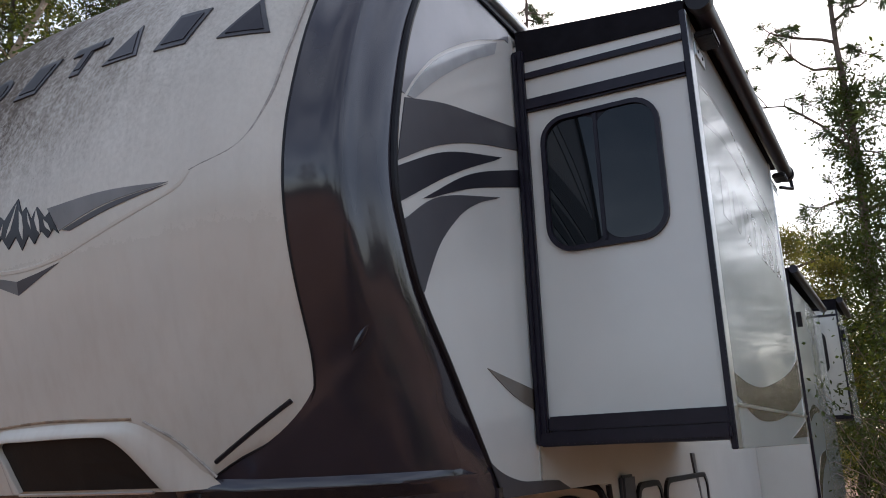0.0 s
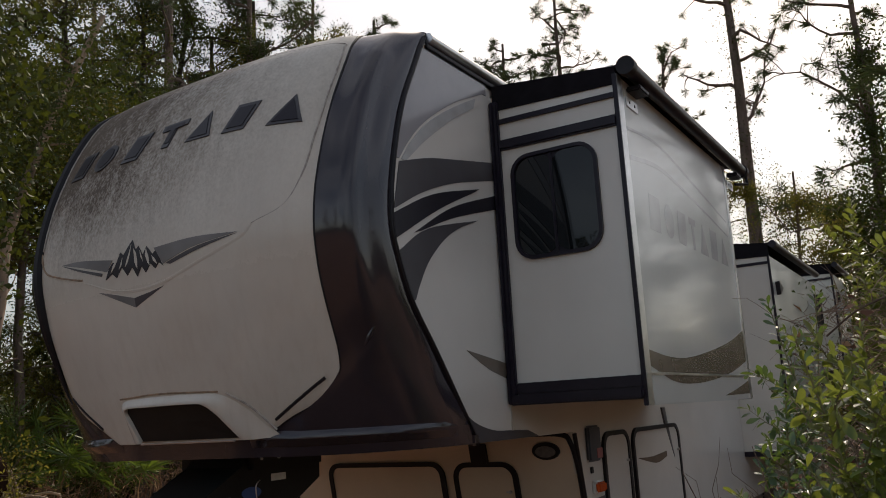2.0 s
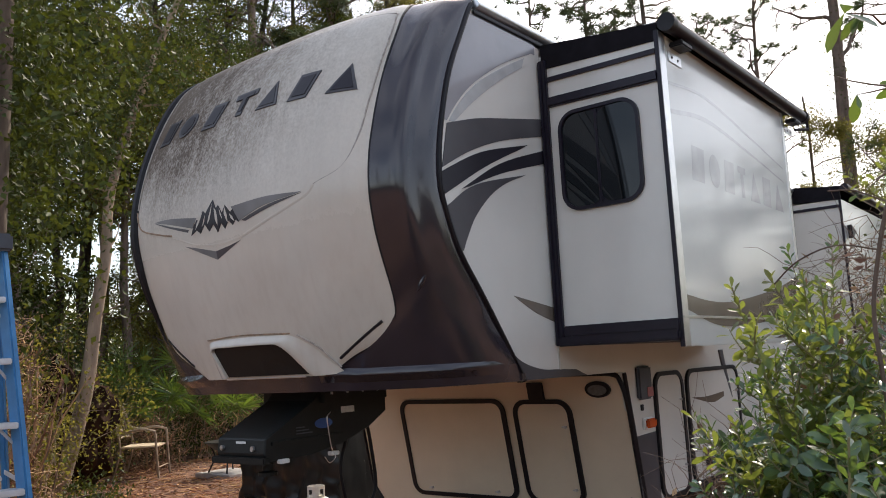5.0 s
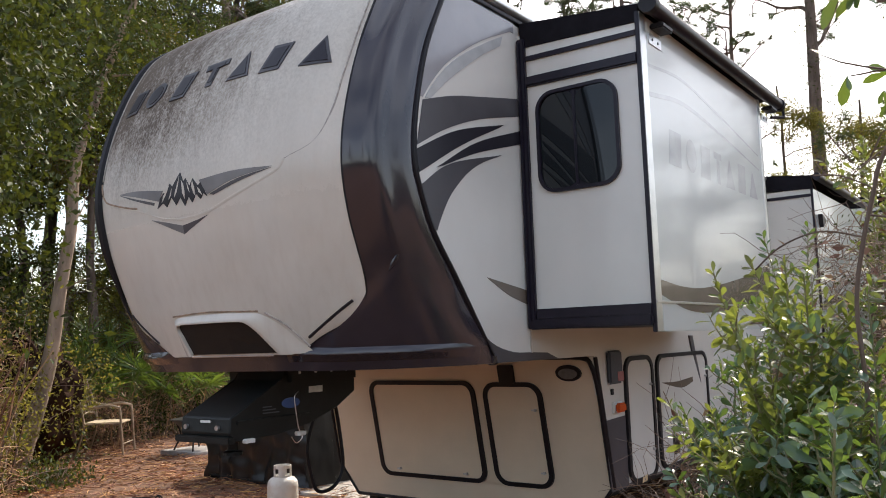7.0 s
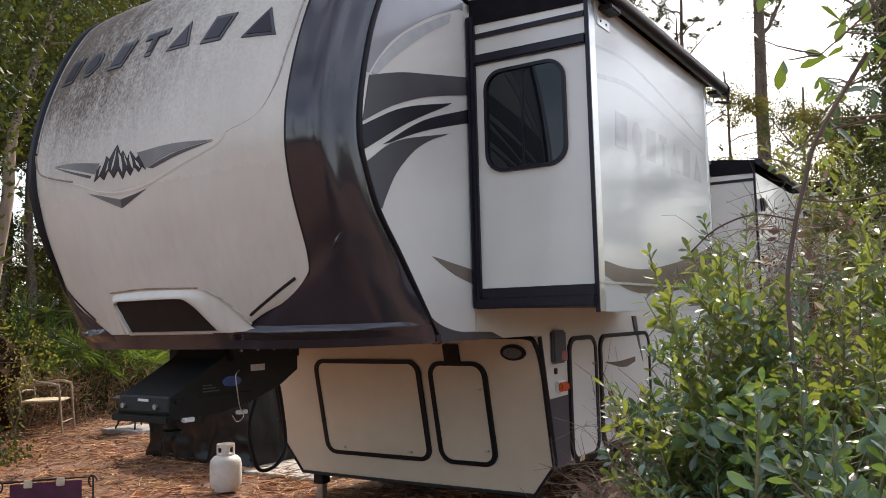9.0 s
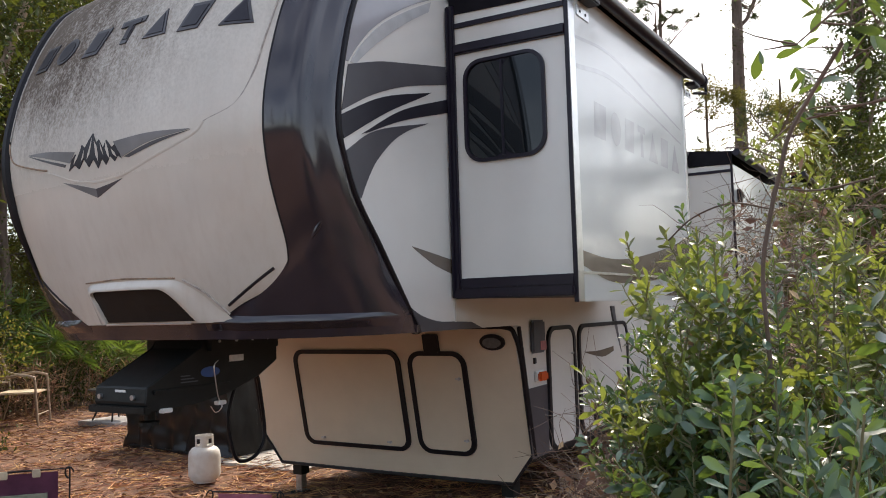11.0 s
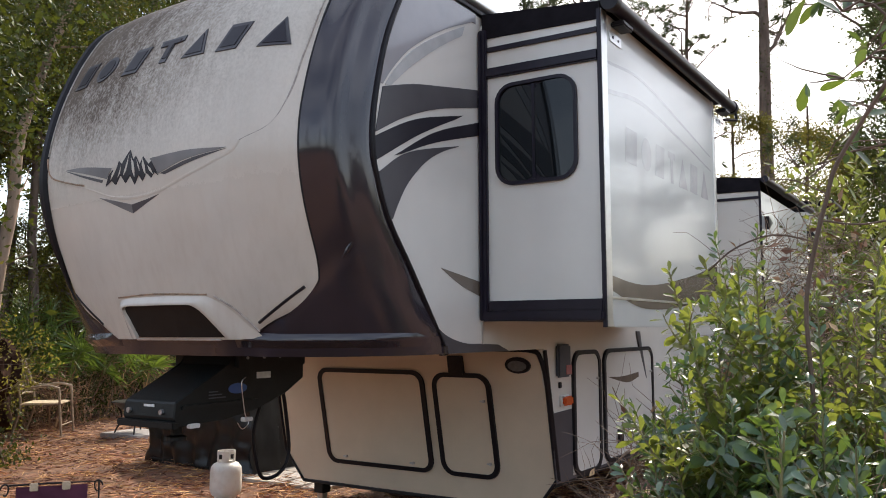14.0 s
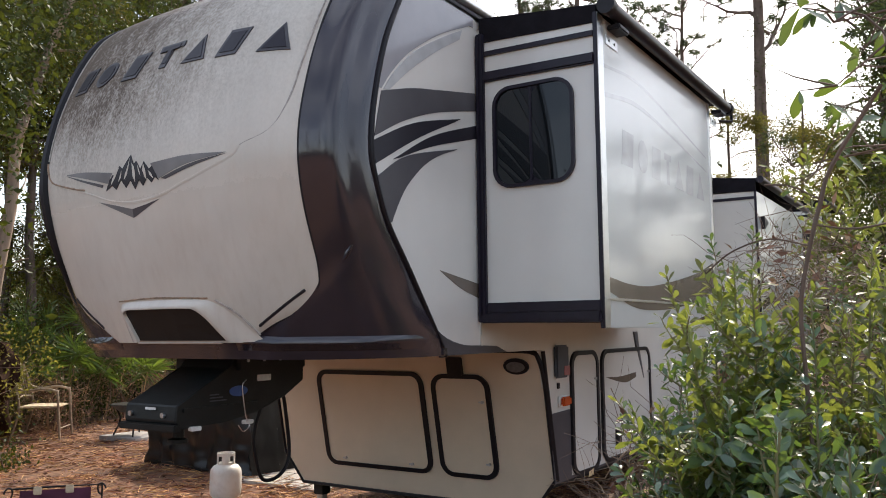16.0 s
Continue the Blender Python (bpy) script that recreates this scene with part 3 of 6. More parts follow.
# flat plate; its near-black colour stands for the recess's depth and shade
hatch = on_cap("hatch_recess", rim_in, M_recess, front_panel, 0.026, 0.0, "bronze recess in the nose, a flat plate darkened as in shade", 1)
line_on_cap("recess_lip", [(-0.23, 1.618), (0.1, 1.618), (0.46, 1.618)], 0.006, M_alu, front_panel, 0.058)
line_on_cap("rust_line", [(-0.34, 1.85), (0.0, 1.862), (0.42, 1.85)], 0.005, M_rust, front_panel, 0.016)
line_on_cap("rust_line", [(0.47, 1.84), (0.58, 1.77), (0.65, 1.69), (0.685, 1.645)], 0.006, M_groove, front_panel, 0.017)

# body shell: near and far side walls, roof, rear wall, floor
LOW_TOP, LOW_BOT, YL0, YL1 = 1.53, 0.50, 4.386, 4.60
outline = [(edge_y(z) , z) for z in [1.50 + 0.06 * k for k in range(38)]] + [(2.72, 3.76), (6.2, 3.76), (9.0, 3.46), (Y_END, 3.46), (Y_END, 0.50), (YL1 + 0.02, 0.50), (YL0, 1.50)]
side_wall = part("side_wall", prism(outline, "x", XS - 0.04, XS), M_white, trailer, "cream-white gelcoat side wall")
part("side_wall", prism(outline, "x", XL, XL + 0.04), M_white, trailer)


def roof_drop(y):
    return -0.30 * max(0.0, min(1.0, (y - 6.2) / 2.8))


bm = bmesh.new()
roofprof = [(XL + (XS - XL) * k / 12, 3.765 + 0.07 * math.sin(math.pi * k / 12) ** 0.5) for k in range(13)] + [(XS, 3.72), (XL, 3.72)]
rings = [[bm.verts.new((p[0], y, p[1] + roof_drop(y))) for p in roofprof] for y in (2.74, 6.2, 9.0, Y_END)]
for a, b in zip(rings, rings[1:]):
    for k in range(len(a)):
        bm.faces.new((a[k], a[(k + 1) % len(a)], b[(k + 1) % len(a)], b[k]))
bm.faces.new(rings[0])
bm.faces.new(rings[-1][::-1])
part("roof", bm, M_white, trailer, "white membrane roof")
part("rear_wall", box(XL + 0.04, XS - 0.04, Y_END - 0.04, Y_END, 0.5, 3.42), M_white, trailer)
part("underbelly", box(XL + 0.04, XS - 0.04, YL1 + 0.05, Y_END - 0.04, 0.5, 0.54), M_black, trailer)
part("bedroom_floor", box(XL + 0.04, XS - 0.04, 3.0, YL0 + 0.02, 1.502, 1.54), M_black, trailer, "black underside of the bedroom overhang")

# roof edge rail and the seam between cap and wall
part("roof_rail", tube([(XS + 0.012, y, 3.80 + roof_drop(y)) for y in (2.76, 5.0, 6.2, 9.0, Y_END)], 0.034, 10), M_alu, trailer, "pale rounded roof edge rail", smooth=True)
part("rail_insert", box(XS + 0.005, XS + 0.018, 2.74, 6.2, 3.735, 3.765, 0.004), M_black, trailer)
part("cap_seam", tube([(XS + 0.004, edge_y(z) + 0.004, z) for z in [1.50 + 0.045 * k for k in range(52)]], 0.015, 8), M_black, trailer, "black rubber seam", smooth=True)
part("cap_corner", box(XS - 0.03, XS + 0.02, 3.00, 3.07, 1.49, 1.56, 0.015), M_cap, trailer)


def side_decal(name, pts, material, parent=None, x=XS, off=0.004, label=""):
    return part(name, prism(pts, "x", x - 0.001, x + off), material, parent or side_wall, label)


def seam(z0, z1, n=8):
    return [(edge_y(z0 + (z1 - z0) * k / n) + 0.012, z0 + (z1 - z0) * k / n) for k in range(n + 1)]


side_decal("upper_decal", seam(3.0, 3.73) + [(3.44, 3.73), (3.44, 3.66)] + curve([(3.40, 3.66), (3.071, 3.509), (2.824, 3.364), (2.651, 3.24), (2.514, 3.105), (2.43, 3.0)], 6), M_silver, label="silver-grey shaded decal under the roof")
side_decal("sunray_decal", curve([(2.43, 2.985), (2.72, 3.07), (2.99, 3.125), (3.46, 3.215)], 6) + curve([(3.47, 3.098), (3.0, 2.985), (2.65, 2.86), (2.365, 2.715)], 6), M_grey, label="charcoal curved ray decal")
side_decal("ray_decal", [(2.352, 2.688)] + curve([(2.352, 2.69), (2.75, 2.868), (3.279, 3.005)], 6)[1:] + curve([(3.279, 3.0), (2.80, 2.79), (2.38, 2.565)], 6)[1:] + [(2.36, 2.62)], M_dark, label="black pointed ray decal")
side_decal("ray_decal", curve([(3.468, 3.0), (2.95, 2.83), (2.537, 2.615)], 6) + curve([(2.545, 2.612), (2.95, 2.765), (3.472, 2.912)], 6)[1:], M_dark)
side_decal("ray_decal", curve([(2.395, 2.50), (2.68, 2.66), (3.236, 2.80)], 6) + curve([(3.236, 2.796), (3.04, 2.728), (2.886, 2.653), (2.768, 2.568), (2.654, 2.46), (2.57, 2.337), (2.525, 2.255)], 4)[1:] + seam(2.25, 2.47, 4), M_grey)
side_decal("upper_arc_shade", curve([(2.45, 3.0), (2.53, 3.10), (2.67, 3.235), (2.84, 3.355), (3.09, 3.495), (3.3, 3.60)], 5) + curve([(3.268, 3.526), (3.004, 3.376), (2.704, 3.172), (2.5, 3.005)], 4), M_ghost)
side_decal("claw_decal", curve([(3.012, 2.014), (3.22, 1.985), (3.472, 1.95)], 5) + [(3.467, 1.858)] + curve([(3.467, 1.858), (3.25, 1.915), (3.012, 2.012)], 5)[1:-1], M_taupe)
side_decal("corner_decal", curve([(2.862, 1.729), (3.05, 1.617), (3.27, 1.562), (3.487, 1.553), (3.7, 1.545)], 6) + [(3.85, 1.50), (3.07, 1.50)], M_grey)
part("wall_joint", box(XS, XS + 0.006, 3.49, 3.505, 1.55, 1.70), M_alu, side_wall)

# ---------------- slide-outs ----------------
end_wall = part("slide_end_wall", box(XS, XO - 0.012, YF, YF + 0.04, 1.72, 3.66), M_white, trailer, "cream-white end wall of the bedroom slide-out")
outer = part("slide_outer_wall", box(XO - 0.03, XO, YF, 6.05, 1.655, 3.60, 0.004), M_slide, trailer, "glossy white outer wall of the bedroom slide-out")
part("slide_rear_wall", box(XS, XO - 0.03, 6.0, 6.04, 1.72, 3.60), M_white, trailer)
part("slide_floor", box(XS, XO - 0.03, YF + 0.04, 6.0, 1.70, 1.76), M_black, trailer)
part("slide_roof", prism([(XS, 3.70), (XO - 0.02, 3.60), (XO - 0.02, 3.56), (XS, 3.64)], "y", YF + 0.04, 6.0), M_black, trailer)
# black trims on the end wall
tr = [("wall_flange", box(XS - 0.0, XS + 0.06, YF - 0.035, YF + 0.0, 1.70, 3.62, 0.008)),
      ("wall_flange", box(XS + 0.012, XS + 0.03, YF - 0.05, YF - 0.035, 1.70, 3.60, 0.004)),
      ("bottom_trim", box(XS + 0.06, XO - 0.012, YF - 0.028, YF, 1.755, 1.825, 0.008)),
      ("bottom_trim", box(XS + 0.02, XO - 0.012, YF - 0.045, YF + 0.0, 1.695, 1.757, 0.010)),
      ("corner_trim", box(XO - 0.024, XO + 0.002, YF - 0.014, YF + 0.001, 1.655, 3.60, 0.003))]
for n, b in tr:
    part(n, b, M_trim, end_wall, "black extruded trim")
for za, zb, dz in ((3.278, 3.345, 0.0), (3.288, 3.335, -0.012), (3.455, 3.485, 0.0)):
    bm = prism([(XS + 0.06, za + 0.012), (XO - 0.024, za), (XO - 0.024, zb), (XS + 0.06, zb + 0.012)], "y", YF - 0.018 + dz, YF + 0.0)
    part("belt_trim", bm, M_trim, end_wall, "black belt moulding")
part("corner_post", box(XO, XO + 0.004, YF - 0.002, YF + 0.085, 1.66, 3.60), M_alu, outer, "bright aluminium corner moulding")
part("corner_post", box(XO, XO + 0.004, 5.99, 6.052, 1.66, 3.60), M_alu, outer)
part("bottom_skirt", box(XO - 0.004, XO + 0.010, YF, 6.08, 1.825, 1.84, 0.003), M_alu, outer, "thin aluminium drip strip")
part("slide_corner_seam", box(XO - 0.004, XO + 0.003, 6.05, 6.066, 1.66, 3.52), M_trim, outer)
side_decal("wave_decal", curve([(3.586, 1.965), (3.95, 1.935), (4.35, 1.94), (4.9, 2.0), (5.5, 2.09), (5.985, 2.20)], 5) + curve([(5.985, 1.955), (5.5, 1.865), (4.9, 1.80), (4.4, 1.775), (4.0, 1.79), (3.586, 1.875)], 5), M_taupe, outer, XO, 0.003, "taupe wave decal")
side_decal("wave_decal", curve([(5.2, 1.69), (5.6, 1.74), (5.985, 1.80)], 5) + [(5.985, 1.70)], M_taupe, outer, XO, 0.003)
# faded wordmark as plain pale shapes, and pale sweeps above it
yy = 3.86
for k, w in enumerate((0.24, 0.20, 0.22, 0.17, 0.22, 0.22, 0.22)):
    z0, z1 = 2.71, 2.94
    if k == 1:
        pts = [(yy + w / 2 + w / 2 * math.cos(a), 2.825 + 0.115 * math.sin(a)) for a in [2 * math.pi * i / 18 for i in range(18)]]
    elif k == 3:
        pts = [(yy + 0.055, z0), (yy + 0.115, z0), (yy + 0.115, z1 - 0.05), (yy + w, z1 - 0.05), (yy + w, z1), (yy, z1), (yy, z1 - 0.05), (yy + 0.055, z1 - 0.05)]
    elif k in (4, 6):
        pts = [(yy, z0), (yy + w, z0), (yy + w / 2, z1)]
    else:
        pts = [(yy, z0), (yy + w - 0.03, z0), (yy + w, z1), (yy + 0.03, z1)]
    side_decal("faded_shape", pts, M_ghost, outer, XO, 0.0007, "faded pale grey shape of a wordmark")
    yy += w + 0.075
side_decal("sweep_decal", curve([(3.60, 3.12), (4.2, 3.18), (5.0, 3.10), (5.9, 2.98)], 6) + curve([(5.9, 2.97), (5.0, 3.08), (4.2, 3.15), (3.60, 3.09)], 6), M_ghost, outer, XO, 0.0007)
side_decal("sweep_decal", curve([(3.60, 3.30), (4.2, 3.34), (5.0, 3.24), (5.9, 3.10)], 6) + curve([(5.9, 3.09), (5.0, 3.22), (4.2, 3.32), (3.60, 3.28)], 6), M_ghost, outer, XO, 0.0007)

# window in the end wall
window = part("window_frame", ring_prism(rounded(-1.355, -0.782, 2.562, 3.232, 0.125), rounded(-1.333, -0.804, 2.584, 3.210, 0.105), "y", YF - 0.022, YF + 0.002), M_trim, end_wall, "black rounded window frame")
part("glass_pane", prism(rounded(-1.085, -0.806, 2.586, 3.208, 0.10), "y", YF - 0.011, YF - 0.004), M_glass, window, "dark tinted glass")
part("glass_pane", prism(rounded(-1.331, -1.06, 2.586, 3.208, 0.10), "y", YF - 0.006, YF + 0.001), M_glass, window, "dark tinted glass")
part("mullion", box(-1.092, -1.070, YF - 0.015, YF - 0.004, 2.586, 3.208, 0.004), M_trim, window)
part("window_backing", prism(rounded(-1.345, -0.792, 2.572, 3.222, 0.115), "y", YF - 0.003, YF - 0.001), M_trim, window)

# slide topper awning: roller, end brackets, sloping black fabric
awn = part("awning_fabric", prism([(XS + 0.02, 3.735), (XO + 0.03, 3.665), (XO + 0.03, 3.655), (XS + 0.02, 3.715)], "y", YF + 0.03, 6.35), M_awning, trailer, "black slide-topper awning fabric")
# upright black plate added for the unlit underside of the awning
part("awning_underside", prism([(XS + 0.02, 3.735), (XO + 0.0, 3.645), (XO - 0.01, 3.535), (XS + 0.02, 3.565)], "y", YF - 0.01, YF + 0.03), M_awning, trailer, "black plate above the end wall for the unlit awning underside")
roller = part("awning_roller", tube([(XO + 0.07, YF + 0.02, 3.625), (XO + 0.07, 6.42, 3.635)], 0.048, 16), M_trim, trailer, "dark awning roller tube", smooth=True)
part("roller_cap", tube([(XO + 0.07, YF - 0.03, 3.625), (XO + 0.07, YF + 0.03, 3.625)], 0.058, 14), M_black, roller, smooth=True)
part("roller_cap", tube([(XO + 0.07, 6.40, 3.635), (XO + 0.07, 6.46, 3.635)], 0.058, 14), M_black, roller, smooth=True)
for y in (YF + 0.16, 6.12):
    part("awning_bracket", box(XO, XO + 0.09, y, y + 0.17, 3.53, 3.565, 0.008), M_black, roller, "black awning bracket")
    part("bracket_plate", box(XO + 0.001, XO + 0.007, y - 0.03, y + 0.17, 3.435, 3.50, 0.002), M_alu, roller)
    part("bracket_rivet", tube([(XO + 0.005, y + 0.02, 3.468), (XO + 0.011, y + 0.02, 3.468)], 0.009, 8), M_black, roller)
    part("bracket_rivet", tube([(XO + 0.005, y + 0.11, 3.468), (XO + 0.011, y + 0.11, 3.468)], 0.009, 8), M_black, roller)
part("awning_arm", tube([(XO + 0.03, 6.30, 3.50), (XO + 0.10, 6.46, 3.52), (XO + 0.09, 6.48, 3.60)], 0.014, 8), M_black, roller)

# slide-outs further back
for y0, y1, z0, z1, xo, rise in ((9.3, 12.5, 0.98, 3.315, -0.92, 0.215), (13.5, 15.3, 1.95, 3.56, -0.74, 0.20)):
    w1 = part("slide_end_wall", box(XS, xo - 0.012, y0, y0 + 0.04, z0, z1, 0.003), M_white, trailer, "cream-white end wall of a rear slide-out")
    w2 = part("slide_outer_wall", box(xo - 0.03, xo, y0, y1, z0 - 0.05, z1, 0.004), M_slide, trailer, "white outer wall of a rear slide-out")
    part("corner_trim", box(xo - 0.024, xo + 0.004, y0 - 0.014, y0 + 0.001, z0 - 0.05, z1, 0.003), M_trim, w1)
    part("belt_trim", box(XS, xo - 0.024, y0 - 0.016, y0, z1 - 0.10, z1 - 0.065, 0.004), M_trim, w1)
    part("bottom_trim", box(XS, xo - 0.012, y0 - 0.02, y0, z0, z0 + 0.06, 0.004), M_trim, w1)
    # the same added plate, black in place of the awning's shade
    part("awning_underside", prism([(XS + 0.02, z1 + rise), (xo, z1 + 0.15), (xo, z1 - 0.01), (XS + 0.02, z1 + 0.02)], "y", y0 - 0.02, y0 + 0.02), M_awning, w1, "black plate for the unlit awning underside")
    part("awning_fabric", prism([(XS + 0.02, z1 + rise), (xo + 0.05, z1 + 0.155), (xo + 0.05, z1 + 0.135), (XS + 0.02, z1 + rise - 0.03)], "y", y0 + 0.02, y1), M_awning, w1)
    part("awning_roller", tube([(xo + 0.06, y0 - 0.04, z1 + 0.13), (xo + 0.06, y1 + 0.1, z1 + 0.13)], 0.045, 12), M_trim, w1, smooth=True)
    part("slide_rear_wall", box(XS, xo - 0.03, y1 - 0.04, y1, z0, z1), M_white, trailer)
    part("slide_floor", box(XS, xo - 0.03, y0 + 0.04, y1 - 0.04, z0, z0 + 0.05), M_black, trailer)
    part("slide_roof", box(XS, xo - 0.03, y0 + 0.04, y1 - 0.04, z1 - 0.05, z1), M_black, trailer)
    side_decal("wave_decal", curve([(y0 + 0.1, z0 + 0.98), (y0 + 0.6, z0 + 1.07), (y0 + 1.2, z0 + 1.03)], 5) + curve([(y0 + 1.2, z0 + 1.0), (y0 + 0.6, z0 + 0.97), (y0 + 0.1, z0 + 0.88)], 5), M_taupe, w2, xo, 0.003)
    side_decal("wave_decal", curve([(y0 + 0.1, z0 + 0.30), (y0 + 0.6, z0 + 0.52), (y0 + 1.2, z0 + 0.58)], 5) + curve([(y0 + 1.2, z0 + 0.5), (y0 + 0.6, z0 + 0.34), (y0 + 0.1, z0 + 0.10)], 5), M_taupe, w2, xo, 0.003)
    part("vent_cover", prism([(y0 + 0.18, z1 - 0.30), (y0 + 0.42, z1 - 0.36), (y0 + 0.20, z1 - 0.46)], "x", xo - 0.001, xo + 0.05), M_black, w2, "black wedge vent cover")
wf = part("window_frame", ring_prism(rounded(-1.42, -0.95, 2.62, 3.25, 0.11), rounded(-1.38, -0.99, 2.66, 3.21, 0.08), "y", 13.5 - 0.022, 13.5 + 0.002), M_black, trailer, "black rounded window frame")
part("glass_pane", prism(rounded(-1.38, -0.99, 2.66, 3.21, 0.07), "y", 13.5 - 0.012, 13.5 - 0.004), M_glass, wf)

# ---------------- lower body: sloping front with baggage doors ----------------
def low_y(z):
    return YL0 + (YL1 - YL0) * (LOW_TOP - z) / (LOW_TOP - 0.52)


def on_low(pts, lift, back=0.0):
    """A plate lying in the plane of the sloping lower front."""
    bm = prism(pts, "y", -lift, -back)
    for v in bm.verts:
        v.co.y += low_y(v.co.z)
    return bm


def ring_low(o, i, lift):
    bm = ring_prism(o, i, "y", -lift, 0.0)
    for v in bm.verts:
        v.co.y += low_y(v.co.z)
    return bm


low_out = [(XL + 0.02, 1.50), (XL + 0.02, 0.55), (XL + 0.19, 0.28), (XS - 0.21, 0.28), (XS - 0.002, 0.52), (XS - 0.002, 1.50)]
lower = part("lower_front", on_low(low_out, 0.0, -0.04), M_lower, trailer, "cream-white sloping front wall of the basement")
edge = curve([(XS - 0.95, 1.492), (XS - 0.35, 1.495), (XS - 0.09, 1.485), (XS - 0.03, 1.42), (XS - 0.004, 1.25), (XS - 0.004, 0.9), (XS - 0.004, 0.53)], 6)
bm = tube([(p[0], low_y(p[1]) - 0.004, p[1]) for p in edge], 0.02, 8)
part("edge_moulding", bm, M_black, lower, "black edge moulding", smooth=True)
bm = tube([(p[0], low_y(p[1]) - 0.004, p[1]) for p in [(XS, 0.53), (XS - 0.21, 0.28), (XC, 0.275), (XL + 0.19, 0.28), (XL + 0.02, 0.55), (XL + 0.02, 1.2)]], 0.015, 6)
part("edge_moulding", bm, M_black, lower)
for x0, x1, z0, z1, r in ((-3.705, -2.575, 0.475, 1.315, 0.11), (-2.495, -1.955, 0.475, 1.305, 0.12)):
    d = part("baggage_door", on_low(rounded(x0 + 0.035, x1 - 0.035, z0 + 0.03, z1 - 0.03, r - 0.03), 0.012), M_lower, lower, "cream-white baggage compartment door")
    part("door_seal", ring_low(rounded(x0, x1, z0, z1, r), rounded(x0 + 0.040, x1 - 0.040, z0 + 0.036, z1 - 0.036, r - 0.036), 0.022), M_black, d, "thick black rubber door seal")
    if x1 - x0 > 0.8:
        spots = [(x0 + 0.22, z0 + 0.07), (x1 - 0.2, z0 + 0.07)]
    else:
        spots = [(x1 - 0.075, 1.09), (x1 - 0.075, 0.60)]
    for x, z in spots:
        part("latch", tube([(x, low_y(z) - 0.010, z), (x, low_y(z) - 0.030, z)], 0.012, 10), M_bolt, d, "small round latch", smooth=True)
        part("latch_tab", box(x - 0.028, x + 0.004, low_y(z) - 0.034, low_y(z) - 0.024, z - 0.006, z + 0.006, 0.002), M_bolt, d)
part("hinge_block", on_low(rounded(-2.315, -2.18, 1.295, 1.44, 0.012, 2), 0.03), M_black, lower, "black square bracket")
lamp = part("docking_lamp", on_low([(-1.70 + 0.105 * math.cos(a), 1.375 + 0.062 * math.sin(a)) for a in [2 * math.pi * k / 24 for k in range(24)]], 0.022), M_black, lower, "oval docking lamp in a dark bezel")
part("lamp_lens", on_low([(-1.70 + 0.078 * math.cos(a), 1.37 + 0.040 * math.sin(a)) for a in [2 * math.pi * k / 24 for k in range(24)]], 0.03), M_lens, lamp)

# lower side wall: fittings, doors and the dark skirt
side_decal("skirt_panel", [(4.565, 0.50), (4.49, 1.02), (4.86, 1.03), (4.86, 0.52), (9.0, 0.52), (9.0, 0.50)], M_grey, off=0.006, label="charcoal lower side panel")
part("edge_moulding", tube([(XS + 0.006, low_y(z), z) for z in (1.49, 1.2, 0.9, 0.52)], 0.016, 8), M_black, side_wall)
ctrl = part("utility_box", box(XS, XS + 0.035, 4.58, 4.80, 1.28, 1.53, 0.014), M_plastic, side_wall, "dark plastic utility cover")
part("reflector_label", box(XS + 0.034, XS + 0.039, 4.70, 4.80, 1.30, 1.37), M_red, ctrl, "dull red label")
part("lock", box(XS, XS + 0.012, 4.63, 4.67, 1.20, 1.245, 0.003), M_black, side_wall)
mk = part("marker_lamp", box(XS, XS + 0.022, 4.64, 4.80, 1.06, 1.145, 0.008), M_paper, side_wall)
part("lamp_lens", box(XS + 0.02, XS + 0.055, 4.65, 4.79, 1.068, 1.137, 0.012), M_orange, mk, "amber marker lamp lens")
for y0, y1, z0, z1 in ((4.87, 5.43, 0.50, 1.475), (5.50, 6.75, 0.52, 1.475)):
    d = part("baggage_door", prism(rounded(y0 + 0.035, y1 - 0.035, z0 + 0.03, z1 - 0.03, 0.10), "x", XS - 0.001, XS + 0.012), M_white, side_wall, "white side compartment door")
    part("door_seal", ring_prism(rounded(y0, y1, z0, z1, 0.13), rounded(y0 + 0.042, y1 - 0.042, z0 + 0.034, z1 - 0.034, 0.095), "x", XS - 0.001, XS + 0.022), M_black, d, "black rubber door seal")
    for z in (1.24, 0.72):
        part("latch", tube([(XS + 0.01, y1 - 0.08, z), (XS + 0.032, y1 - 0.08, z)], 0.011, 8), M_bolt, d)
side_decal("claw_decal", curve([(5.6, 1.235), (5.95, 1.225), (6.35, 1.245)], 5) + curve([(6.35, 1.20), (6.05, 1.165), (5.6, 1.232)], 5)[:-1], M_taupe, off=0.014)
side_decal("claw_decal", curve([(6.33, 1.62), (6.40, 1.45), (6.56, 1.18)], 5) + curve([(6.57, 1.18), (6.47, 1.45), (6.42, 1.62)], 5), M_grey, off=0.015)
part("door_handle", box(XS + 0.012, XS + 0.03, 5.78, 5.90, 0.62, 0.78, 0.008), M_black, side_wall)

# landing legs on foot plates
for x in (XS - 0.30, XL + 0.30):
    leg = part("landing_leg", box(x - 0.055, x + 0.055, 4.72, 4.83, 0.16, 0.34, 0.006), M_steel, trailer, "black steel landing leg")
    part("inner_leg", box(x - 0.035, x + 0.035, 4.74, 4.81, 0.0, 0.17, 0.004), M_bolt, leg)
    part("foot_plate", box(x - 0.07, x + 0.07, 4.705, 4.845, -0.03, 0.015, 0.004), M_steel, leg)
